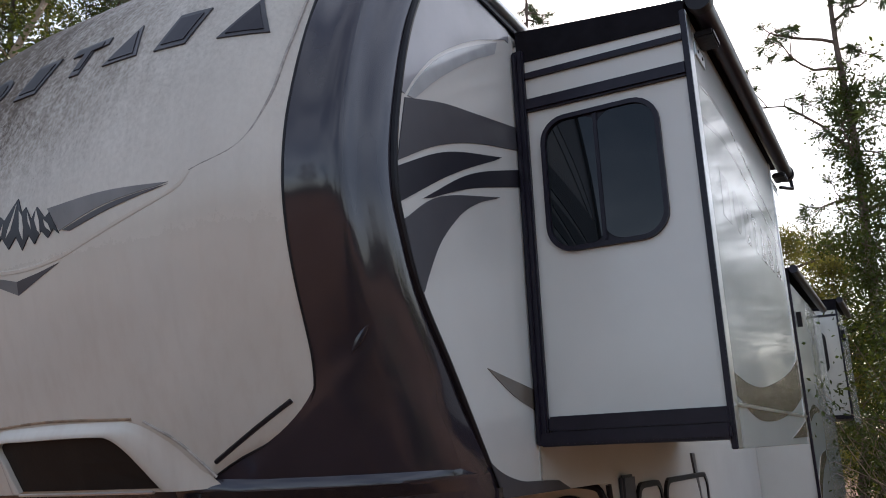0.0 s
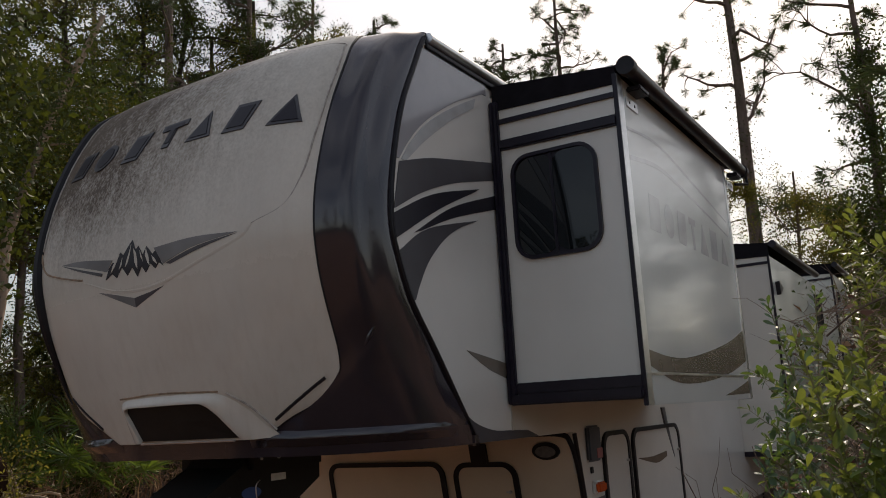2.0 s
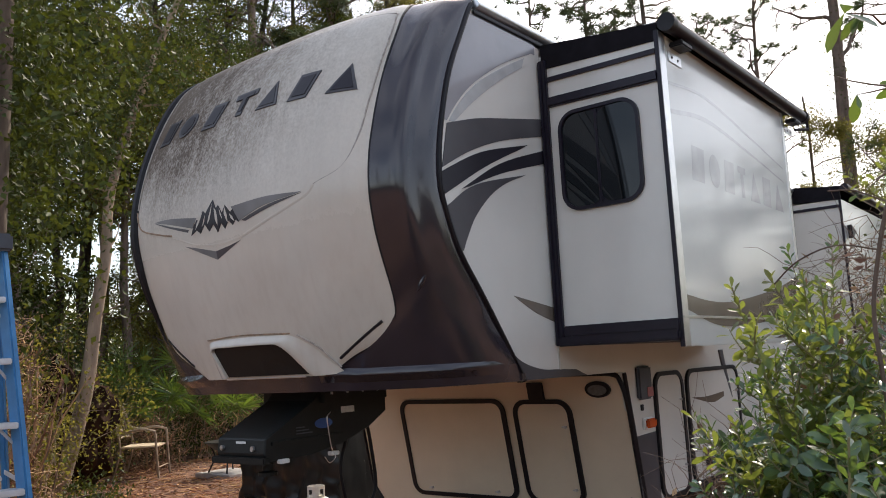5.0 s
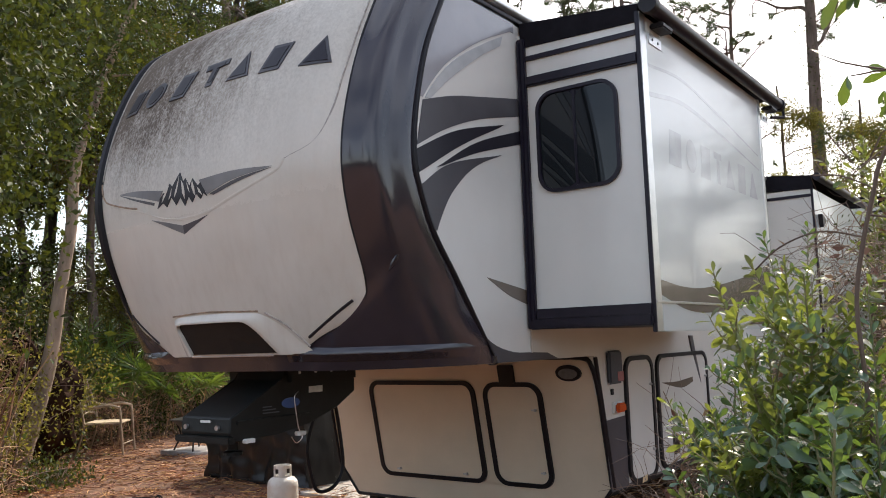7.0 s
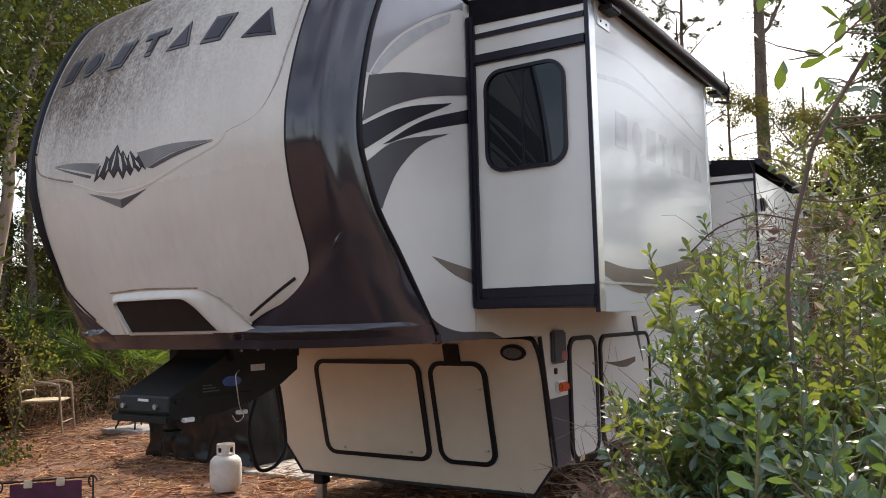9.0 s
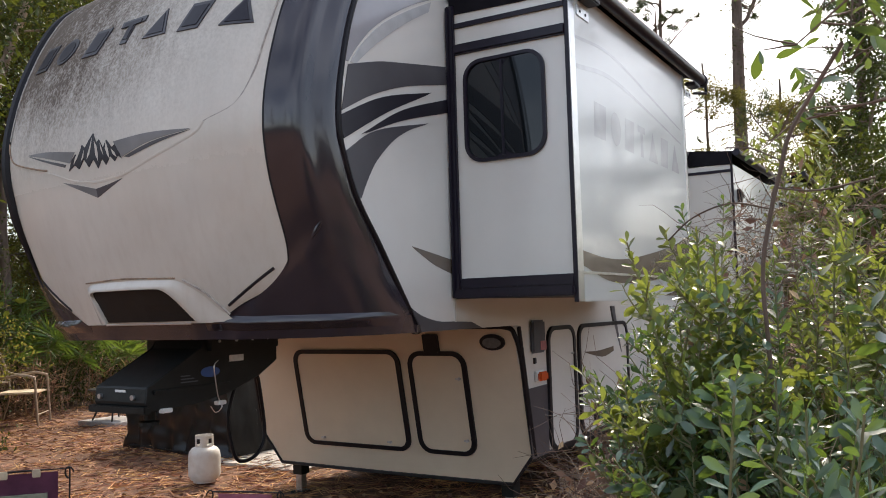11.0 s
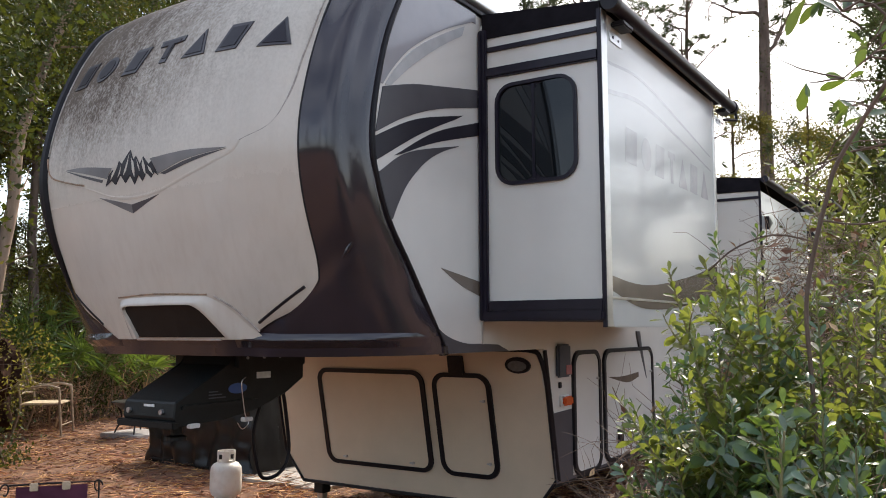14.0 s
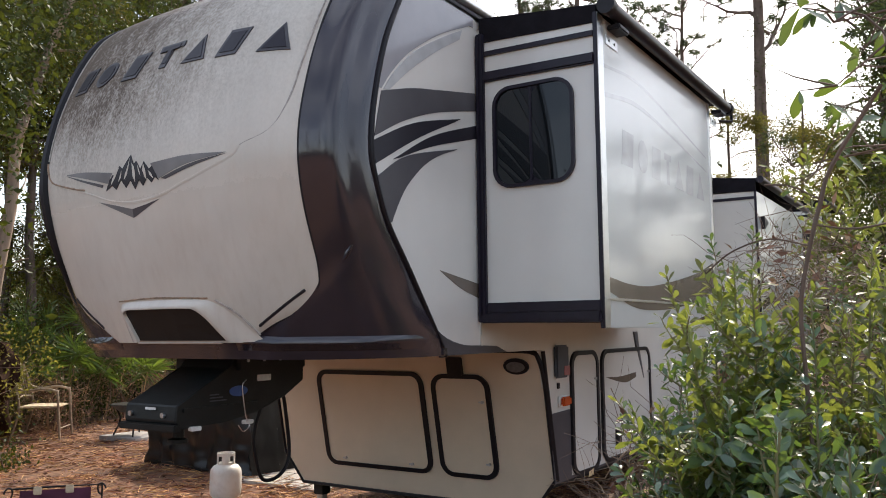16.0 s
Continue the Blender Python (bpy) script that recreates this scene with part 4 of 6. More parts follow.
for x in (XS - 0.35, XL + 0.35):
    part("chassis_rail", box(x - 0.05, x + 0.05, 4.9, Y_END, 0.34, 0.5, 0.006), M_steel, trailer, "black chassis rail")
for x in (XS - 0.18, XL + 0.18):
    for y in (9.9, 10.75):
        w = part("wheel", tube([(x - 0.11, y, 0.38), (x + 0.11, y, 0.38)], 0.38, 28), M_black, trailer, "black trailer wheel", smooth=True)

# pin box under the nose
PX0, PX1 = -3.05, -2.60
prof = [(1.99, 1.15), (2.0, 1.24), (2.40, 1.435), (2.43, 1.50), (3.05, 1.50), (3.05, 1.33), (2.88, 1.235), (2.62, 1.155), (2.36, 1.115), (2.02, 1.10)]
pin = part("pin_box", prism(prof, "x", PX0, PX1, 0.008), M_steel, trailer, "black steel pin box of the hitch")
part("mount_plate", box(PX0 - 0.10, PX1 + 0.04, 2.44, 3.02, 1.42, 1.50, 0.004), M_steel, pin)
part("flange", box(PX1, PX1 + 0.016, 2.04, 2.62, 1.20, 1.222, 0.003), M_steel, pin)
part("cross_bar", box(PX0 - 0.03, PX1 + 0.02, 1.97, 2.02, 1.095, 1.135, 0.006), M_steel, pin)
part("king_pin", lathe([(0.06, 1.0), (0.06, 1.02), (0.035, 1.03), (0.035, 1.11)], ((PX0 + PX1) / 2, 2.2, 0), 14), M_steel, pin)
for x in (PX0 + 0.06, PX1 - 0.10):
    part("bolt", tube([(x, 1.995, 1.185), (x, 1.978, 1.185)], 0.016, 8), M_bolt, pin)
part("sticker", box(-2.86, -2.77, 1.989, 1.994, 1.212, 1.226), M_paper, pin, "small white warning sticker")
part("sticker", box(PX1, PX1 + 0.003, 2.62, 2.74, 1.345, 1.385), M_paper, pin, "small white warning sticker")
part("oval_decal", prism([(2.465 + 0.075 * math.cos(a), 1.295 + 0.032 * math.sin(a)) for a in [2 * math.pi * k / 20 for k in range(20)]], "x", PX1, PX1 + 0.003), M_blue, pin, "blue oval maker's badge")
for k in range(3):
    part("print_bar", box(PX1, PX1 + 0.002, 2.24, 2.37 - 0.03 * k, 1.245 + 0.018 * k, 1.252 + 0.018 * k), M_plastic, pin)
for y in (2.09, 2.50):
    part("light_tag", box(PX1 - 0.01, PX1 + 0.03, y, y + 0.07, 1.09, 1.115, 0.004), M_paper, pin, "pale plastic tag")
for k in range(4):
    part("bolt", tube([(PX1 + 0.035, 2.5 + 0.14 * k, 1.478), (PX1 + 0.05, 2.5 + 0.14 * k, 1.478)], 0.009, 6), M_bolt, pin)
part("safety_cable", tube(curve([(PX1 + 0.03, 2.50, 1.36), (PX1 + 0.04, 2.46, 1.33), (PX1 + 0.035, 2.475, 1.24), (PX1 + 0.03, 2.50, 1.14), (PX1 + 0.03, 2.53, 1.08), (PX1 + 0.03, 2.48, 1.05), (PX1 + 0.03, 2.44, 1.09)], 6), 0.0035, 6), M_alu, pin, "thin coiled wire cable", smooth=True)
cable = part("power_cord", tube(curve([(-2.85, 3.0, 1.33), (-2.87, 3.12, 1.25), (-2.87, 3.17, 1.06), (-2.87, 3.20, 0.79), (-2.87, 3.11, 0.67), (-2.87, 2.95, 0.665), (-2.87, 2.88, 0.83), (-2.87, 2.865, 0.98), (-2.86, 2.92, 1.16)], 8), 0.013, 8), M_black, trailer, "black looped power cord", smooth=True)

# roof vent seen over the awning
vent = part("roof_antenna", lathe([(0.10, 3.83), (0.10, 3.88), (0.06, 3.91), (0.055, 3.99), (0.08, 4.0), (0.08, 4.04), (0.03, 4.05)], (-1.78, 4.2, 0), 16), M_black, trailer, "black roof antenna", smooth=True)
part("antenna_arm", tube([(-1.78, 4.2, 4.0), (-1.62, 4.35, 4.03), (-1.5, 4.5, 4.0)], 0.018, 8), M_black, vent)
part("antenna_arm", tube([(-1.78, 4.2, 4.0), (-1.95, 4.05, 4.03), (-2.1, 3.9, 4.0)], 0.018, 8), M_black, vent)

# ---------------- ground ----------------
def height(x, y):
    return 0.035 * noise.noise((x * 0.8, y * 0.8, 0)) + 0.02 * noise.noise((x * 3, y * 3, 5)) - 0.02


bm = bmesh.new()
xs = [-400, -150, -60, -36] + [-24 + 0.3 * k for k in range(101)] + [10, 18, 40, 150, 400]
ys = [-400, -150, -50, -20, -8] + [-4 + 0.3 * k for k in range(94)] + [27, 40, 80, 180, 400]
g = [[bm.verts.new((x, y, height(x, y) if abs(x) < 30 and abs(y) < 30 else -0.02)) for x in xs] for y in ys]
for a, b in zip(g, g[1:]):
    for k in range(len(xs) - 1):
        bm.faces.new((a[k], a[k + 1], b[k + 1], b[k]))
ground = part("ground", bm, M_ground, None, smooth=True)
tagged(ground, "sandy soil covered in brown pine straw", "ground", kind="structure")

rng = np.random.default_rng(7)


def tri_mesh(name, V, F, material, label, category, group="", kind="stuff", parent=None, smooth=False):
    """One mesh from vertex and triangle arrays, in world coordinates."""
    me = bpy.data.meshes.new(name)
    me.vertices.add(len(V))
    me.vertices.foreach_set("co", V.astype(np.float32).ravel())
    me.loops.add(F.size)
    me.loops.foreach_set("vertex_index", F.astype(np.int32).ravel())
    me.polygons.add(len(F))
    me.polygons.foreach_set("loop_start", np.arange(0, F.size, F.shape[1], dtype=np.int32))
    me.update(calc_edges=True)
    ob = finish(name, me, material, parent, "" if parent is not None else label, smooth)
    if parent is None:
        tagged(ob, label, category, group, kind)
    elif kind:
        ob["kind"] = kind
        if label:
            ob["label"] = label
    return ob


def unit(v):
    return v / np.maximum(np.linalg.norm(v, axis=-1, keepdims=True), 1e-9)


def leaf_arrays(C, D, length, width, fold=0.25, droop=0.0):
    """Folded pointed leaves at C along D: two quads each."""
    n = len(C)
    D = unit(D)
    R = rng.normal(size=(n, 3))
    S = unit(np.cross(D, R))
    Nn = np.cross(S, D)
    Lg = (length * rng.uniform(0.7, 1.25, n))[:, None]
    Wd = (width * rng.uniform(0.75, 1.2, n))[:, None]
    mid = C + D * Lg * 0.5 - Nn * Wd * fold * 0.2
    tip = C + D * Lg - np.array([0, 0, 1]) * Lg * droop
    l, r = mid + S * Wd * 0.5 + Nn * Wd * fold, mid - S * Wd * 0.5 + Nn * Wd * fold
    V = np.stack([C, l, tip, r], 1).reshape(-1, 3)
    i = np.arange(n)[:, None] * 4
    F = np.concatenate([i + np.array([[0, 1, 2]]), i + np.array([[0, 2, 3]])], 0)
    return V, F


# fallen needles and leaves
def litter():
    n = 52000
    d = rng.uniform(4.0, 17, n)
    a = np.radians(rng.uniform(20, 66, n))
    C = np.stack([1.2 - d * np.sin(a), -1.0 + d * np.cos(a), np.zeros(n)], 1)
    C[:, 2] = [height(x, y) + 0.006 for x, y in C[:, :2]]
    ang = rng.uniform(0, 2 * np.pi, n)
    D = np.stack([np.cos(ang), np.sin(ang), rng.uniform(-0.05, 0.22, n)], 1)
    piles = np.array([noise.noise((x * 1.3, y * 1.3, 2.0)) for x, y in C[:, :2]])
    C[:, 2] += np.maximum(0, piles) * 0.10 * rng.uniform(0, 1, n)
    keep = piles > rng.uniform(-0.75, 0.25, n)
    C, D = C[keep], D[keep]
    V, F = leaf_arrays(C, D, 0.20, 0.009, 0.2)
    tri_mesh("pine_straw", V, F, M_needle, "loose dry brown pine needles on the ground", "pine needles")
    n = 5000
    d = rng.uniform(3, 17, n)
    a = np.radians(rng.uniform(3, 66, n))
    C = np.stack([1.2 - d * np.sin(a), -1.0 + d * np.cos(a), np.zeros(n)], 1)
    C[:, 2] = [height(x, y) + 0.012 for x, y in C[:, :2]]
    D = np.stack([np.cos(ang[:n]), np.sin(ang[:n]), rng.uniform(-0.1, 0.4, n)], 1)
    V, F = leaf_arrays(C, D, 0.06, 0.035, 0.4)
    tri_mesh("leaf_litter", V, F, M_dryleaf, "scattered dry fallen brown leaves", "leaf litter")


litter()

# ---------------- trees ----------------
def limb_path(p0, d, length, n=6, wander=0.25, rise=0.0):
    P = [np.array(p0, float)]
    d = unit(np.array(d, float))
    for _ in range(n):
        d = unit(d + rng.normal(size=3) * wander + np.array([0, 0, rise]))
        P.append(P[-1] + d * length / n)
    return P


def broadleaf(name, x, y, h, spread, leaves, label, material=None, trunk_r=0.13, low=0.25, lean=(0, 0), size=0.085, bark=None, group="woodland trees", limbs=15):
    """A trunk with limbs; the crown is many small leaves in uneven clumps."""
    t = thing(name, (x, y, 0), label, "tree", group)
    trunk = [np.array((x + lean[0] * k / 8 + rng.normal() * 0.03 * k ** 0.5, y + lean[1] * k / 8 + rng.normal() * 0.03 * k ** 0.5, -0.1 + h * 0.93 * k / 8)) for k in range(9)]
    bm = tube(trunk, [trunk_r * (1.25 if k == 0 else 1 - 0.085 * k) for k in range(9)], 10)
    clumps = []
    for i in range(limbs):
        f = low + (0.97 - low) * (i + rng.uniform(0, 1)) / limbs
        k = min(7, int(f * 8))
        p = trunk[k] + (trunk[k + 1] - trunk[k]) * (f * 8 - k if f * 8 - k <= 1 else 1)
        a = rng.uniform(0, 2 * np.pi)
        ln = spread * rng.uniform(0.5, 1.15) * (1.15 - 0.6 * f)
        P = limb_path(p, (math.cos(a), math.sin(a), rng.uniform(0.0, 0.7)), ln, 6, 0.22)
        r0 = trunk_r * 0.38 * (1.1 - 0.6 * f)
        tube(P, [r0 * (1 - 0.13 * j) for j in range(7)], 6, bm)
        heavy = rng.uniform(0.35, 1.0)
        for j in (2, 3, 4, 5, 6):
            for _ in range(2):
                Q = limb_path(P[j], rng.normal(size=3) * np.array([1, 1, 0.7]) + np.array([0, 0, 0.15]), ln * rng.uniform(0.2, 0.45), 4, 0.3)
                tube(Q, [r0 * 0.30, r0 * 0.25, r0 * 0.20, r0 * 0.14, r0 * 0.07], 4, bm)
                for q in (1, 2, 3, 4):
                    clumps.append((Q[q], rng.uniform(0.09, 0.24), heavy))
    part("trunk", bm, bark or M_bark, t, smooth=True)
    w = rng.uniform(0.25, 1.0, len(clumps)) * np.array([h for _, _, h in clumps])
    pick = rng.choice(len(clumps), leaves, p=w / w.sum())
    cc = np.array([c for c, _, _ in clumps])[pick]
    rr = np.array([r for _, r, _ in clumps])[pick][:, None]
    off = rng.normal(size=(leaves, 3)) * np.array([1, 1, 0.7])
    C = cc + off * rr
    C[:, 2] = np.maximum(C[:, 2], 0.05)
    D = unit(off) * 0.7 + rng.normal(size=(leaves, 3)) * 0.5 + np.array([0, 0, -0.2])
    V, F = leaf_arrays(C, D, size, size * 0.55, 0.25)
    tri_mesh("crown", V, F, material or M_leaf, "", "", parent=t)
    return t


def pine(x, y, h, r, label, crown_from=0.55, tufts=110, lean=(0, 0), spread=2.2, group="pines", vines=0):
    """A tall pine: bare trunk, crooked limbs, long needles in open tufts."""
    t = thing("pine_tree", (x, y, 0), label, "tree", group)
    trunk = [np.array((x + lean[0] * (k / 10) ** 1.3 + 0.05 * math.sin(k * 1.3), y + lean[1] * (k / 10) ** 1.3, -0.1 + h * k / 10)) for k in range(11)]
    bm = tube(trunk, [r * (1.15 if k == 0 else 1 - 0.075 * k) for k in range(11)], 10)
    ends = []
    n = max(8, tufts // 7)
    for i in range(n):
        f = crown_from + (0.99 - crown_from) * (i + rng.uniform(0, 1)) / n
        k = min(9, int(f * 10))
        p = trunk[k] + (trunk[k + 1] - trunk[k]) * (f * 10 - k)
        a = rng.uniform(0, 2 * np.pi)
        ln = spread * rng.uniform(0.5, 1.15) * (1.2 - 0.75 * (f - crown_from) / (1 - crown_from))
        P = limb_path(p, (math.cos(a), math.sin(a), rng.uniform(-0.1, 0.5)), ln, 6, 0.28, 0.05)
        tube(P, [r * 0.26 * (1 - 0.14 * j) + 0.004 for j in range(7)], 5, bm)
        ends.append((P[-1], P[-1] - P[-2]))
        for j in (2, 3, 4, 5, 5):
            Q = limb_path(P[j], rng.normal(size=3) + np.array([0, 0, 0.35]), ln * rng.uniform(0.2, 0.4), 3, 0.3)
            tube(Q, [r * 0.09 + 0.004, r * 0.07 + 0.003, r * 0.05 + 0.003, 0.004], 4, bm)
            ends.append((Q[-1], Q[-1] - Q[-2]))
    part("trunk", bm, M_bark, t, smooth=True)
    per = 60
    E0 = np.repeat(np.array([e for e, _ in ends]), per, 0)
    Dm = np.repeat(unit(np.array([d for _, d in ends])), per, 0)
    m = len(E0)
    D = unit(Dm * rng.uniform(0.1, 1.2, (m, 1)) + rng.normal(size=(m, 3)) * 0.62)
    C = E0 - Dm * rng.uniform(0, 0.22, (m, 1))
    V, F = leaf_arrays(C, D, 0.30, 0.014, 0.2, 0.12)
    tri_mesh("needles", V, F, M_pine, "", "", parent=t)
    if vines:
        f = rng.uniform(0.05, 0.75, vines)
        idx = np.minimum(9, (f * 10).astype(int))
        T = np.array(trunk)
        c = T[idx] + (T[idx + 1] - T[idx]) * (f * 10 - idx)[:, None]
        bulge = (0.14 + 0.24 * np.abs(np.sin(f * 23 + x)))[:, None]
        c = c + rng.normal(size=(vines, 3)) * bulge
        V, F = leaf_arrays(c, rng.normal(size=(vines, 3)) + np.array([0, 0, -0.4]), 0.10, 0.06)
        tri_mesh("climbing_vine", V, F, M_leaf, "dense leafy vine climbing the trunk", "", parent=t)
    return t


def thicket(x, y, rx, ry, h, n, label, material, size=0.08, twigs=40, name="undergrowth", kind="stuff", wander=0.22, thick=1.0):
    """A mass of undergrowth that nobody could count: leaves on many thin twigs."""
    t = thing(name, (x, y, 0), label, "undergrowth", "undergrowth", kind)
    bm = bmesh.new()
    tips = []
    for _ in range(twigs):
        a, q = rng.uniform(0, 2 * np.pi), math.sqrt(rng.uniform(0, 1))
        p = (x + rx * q * math.cos(a), y + ry * q * math.sin(a), -0.02)
        P = limb_path(p, (rng.normal() * 0.35, rng.normal() * 0.35, 1), h * rng.uniform(0.45, 1.05), 6, wander)
        tube(P, [thick * r for r in (0.014, 0.012, 0.010, 0.008, 0.006, 0.005, 0.003)], 4, bm)
        tips += [(P[j] + (P[j + 1] - P[j]) * f if j < 6 else P[j], 0.07 + 0.02 * j) for j in (1, 2, 3, 4, 5, 6) for f in (0.0, 0.5)]
    part("stems", bm, M_twig, t)["kind"] = "stuff"
    pick = rng.integers(0, len(tips), n)
    C = np.array([p for p, _ in tips])[pick] + rng.normal(size=(n, 3)) * np.array([r for _, r in tips])[pick][:, None]
    C[:, 2] = np.maximum(C[:, 2], 0.02)
    V, F = leaf_arrays(C, rng.normal(size=(n, 3)) + np.array([0, 0, 0.2]), size, size * 0.5)
    tri_mesh("leaves", V, F, material, "", "", parent=t)
    return t


def tangle(x, y, r, h, n, label, material, base=0.0, leaves=150, name="dry_twigs", thick=1.0):
    """A springy heap of dry crossing twigs with dead leaves caught in it, held up by a few stems."""
    t = thing(name, (x, y, 0), label, "undergrowth", "undergrowth", "stuff")
    bm = bmesh.new()
    for _ in range(9):
        a = rng.uniform(0, 2 * np.pi)
        tube(limb_path((x + r * 0.4 * math.cos(a), y + r * 0.4 * math.sin(a), -0.02), (math.cos(a) * 0.2, math.sin(a) * 0.2, 1), h * 0.78, 7, 0.08), [0.007 * thick * (1 - 0.1 * k) for k in range(8)], 4, bm)
    C = []
    for _ in range(n):
        a, q, f = rng.uniform(0, 2 * np.pi), math.sqrt(rng.uniform(0, 1)), rng.uniform(0, 1)
        z = base + (h - base) * f
        w = r * (1.0 - 0.55 * f ** 2) * q
        p = np.array((x + w * math.cos(a), y + w * math.sin(a), z))
        ln = rng.uniform(0.12, 0.36)
        P = limb_path(p, rng.normal(size=3) * np.array([1, 1, 0.55]) + np.array([0, 0, 0.15]), ln, 5, 0.32)
        P = [np.array((u[0], u[1], max(0.01, u[2]))) for u in P]
        rad = rng.uniform(0.0011, 0.0026) * thick
        tube(P, [rad * (1 - 0.14 * k) for k in range(6)], 3, bm, caps=False)
        C.append(P[3])
    part("twigs", bm, material, t)["kind"] = "stuff"
    C = np.array(C)[rng.integers(0, n, leaves)] + rng.normal(size=(leaves, 3)) * 0.03
    C[:, 2] = np.maximum(C[:, 2], 0.02)
    V, F = leaf_arrays(C, rng.normal(size=(leaves, 3)), 0.045, 0.024)
    tri_mesh("dead_leaves", V, F, M_dryleaf, "", "", parent=t)
    return t


def palmetto(x, y, h, fans, label):
    """A clump of saw palmetto: fans of stiff pointed blades on stalks."""
    t = thing("palmetto", (x, y, 0), label, "palmetto", "palmettos")
    C, D = [], []
    for _ in range(fans):
        a = rng.uniform(0, 2 * np.pi)
        out = rng.uniform(0.3, 0.9)
        P = limb_path((x + rng.normal() * 0.15, y + rng.normal() * 0.15, 0), (math.cos(a) * out, math.sin(a) * out, 1), h * rng.uniform(0.5, 1.0), 5, 0.08)
        part("stalk", tube(P, [0.012, 0.011, 0.010, 0.009, 0.008, 0.006], 4), M_stem, t)
        d = unit(P[-1] - P[-2])
        s = unit(np.cross(d, rng.normal(size=3)))
        for k in range(22):
            ang = math.radians(-115 + 230 * k / 21)
            C.append(P[-1])
            D.append(d * math.cos(ang) + s * math.sin(ang) + np.array([0, 0, -0.12]))
    V, F = leaf_arrays(np.array(C), np.array(D), 0.52, 0.034, 0.35, 0.1)
    tri_mesh("fronds", V, F, M_palm, "", "", parent=t)
    return t


def at(heading, dist, x0=1.2, y0=-1.06):
    a = radians(heading)
    return x0 - dist * math.sin(a), y0 + dist * math.cos(a)


# pines beyond and beside the trailer: heading from the end of the path, distance, height, radius
for hd, ds, h, r, cf, tf, ln, vn in ((11.05, 34, 24, 0.34, 0.5, 90, (0.1, 0), 2600), (1.6, 13, 11, 0.14, 0.45, 60, (0.4, 0.3), 2500), (4.0, 22, 14, 0.17, 0.35, 120, (0.2, 0.3), 11000), 
                                     (23.2, 32, 20, 0.20, 0.35, 260, (0.2, 0), 0), (27.0, 35, 18, 0.22, 0.35, 260, (0, 0), 0), (31, 40, 20, 0.2, 0.4, 200, (0, 0), 0), (25, 45, 21, 0.2, 0.4, 220, (0, 0), 0),
                                     (36.5, 34, 19, 0.24, 0.4, 220, (0, 0), 0), (41, 30, 18, 0.2, 0.4, 220, (0, 0), 0), (46, 24, 17, 0.2, 0.4, 200, (0.3, 0), 0), (51.5, 21, 17, 0.20, 0.45, 200, (0.2, 0), 0), (56, 27, 17, 0.2, 0.4, 180, (0, 0), 0),
                                     (16.5, 38, 18, 0.2, 0.45, 160, (0.6, 0), 0), (19.5, 44, 19, 0.2, 0.5, 160, (0, 0), 0), (0.0, 24, 16, 0.2, 0.35, 160, (0.5, 0), 0)):
    X, Y = at(hd, ds)
    pine(X, Y, h, r, "tall thin pine with open tufts of needles" if not vn else "pine trunk wrapped in climbing vines", cf, tf, ln, 3.0, vines=vn)

# dense hardwoods left of the trailer
for hd, ds, h, sp, lv, mt in ((69.5, 14.2, 10, 2.3, 18000, M_leaf), (66.2, 16.5, 11, 2.3, 18000, M_leaf), (59.5, 18.5, 10.5, 2.4, 8000, M_leaf2), (56, 19, 10, 2.4, 16000, M_leaf2), (52.5, 20, 9.5, 2.4, 14000, M_leaf), (73, 16, 11, 2.5, 14000, M_leaf), (66.5, 18.5, 11, 1.7, 12000, M_leaf),
                              (66.5, 19, 12, 2.8, 14000, M_leaf), (48, 25, 9.5, 2.6, 12000, M_leaf), (43, 29, 9.5, 2.6, 9000, M_leaf2), (61, 22, 12, 2.6, 5000, M_leaf), (79, 13, 10, 2.4, 7000, M_leaf), (57, 24, 12, 2.8, 12000, M_leaf), (45.5, 25, 9, 2.6, 10000, M_leaf), (50.5, 22.5, 9.5, 2.5, 12000, M_leaf), (40, 27, 9, 2.6, 9000, M_leaf), (54.5, 21, 10, 2.5, 12000, M_leaf)):
    X, Y = at(hd, ds)
    broadleaf("oak_tree", X, Y, h, sp, int(lv * 2.6), "slender evergreen oak with small dark leaves", mt, 0.12, 0.5 if 58 < hd < 63 else 0.2, (rng.normal() * 0.3, rng.normal() * 0.3), 0.068, limbs=22)
# taller crowns behind them
for hd, ds, h, lv, mt in ((67, 19, 15, 20000, M_leaf), (62, 21, 15.5, 20000, M_leaf), (57.5, 22, 15, 20000, M_leaf2), (53, 23, 14.5, 18000, M_leaf), (50.5, 23.5, 16, 16000, M_leaf), (48.5, 25, 14.5, 16000, M_leaf2), (46, 26, 16.5, 18000, M_leaf), (44, 28, 15.5, 14000, M_leaf), (41, 27, 16, 18000, M_leaf2), (72, 17, 14, 16000, M_leaf)):
    X, Y = at(hd, ds)
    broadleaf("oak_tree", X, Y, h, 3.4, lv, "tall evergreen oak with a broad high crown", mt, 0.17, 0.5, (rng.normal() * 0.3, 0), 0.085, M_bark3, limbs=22)
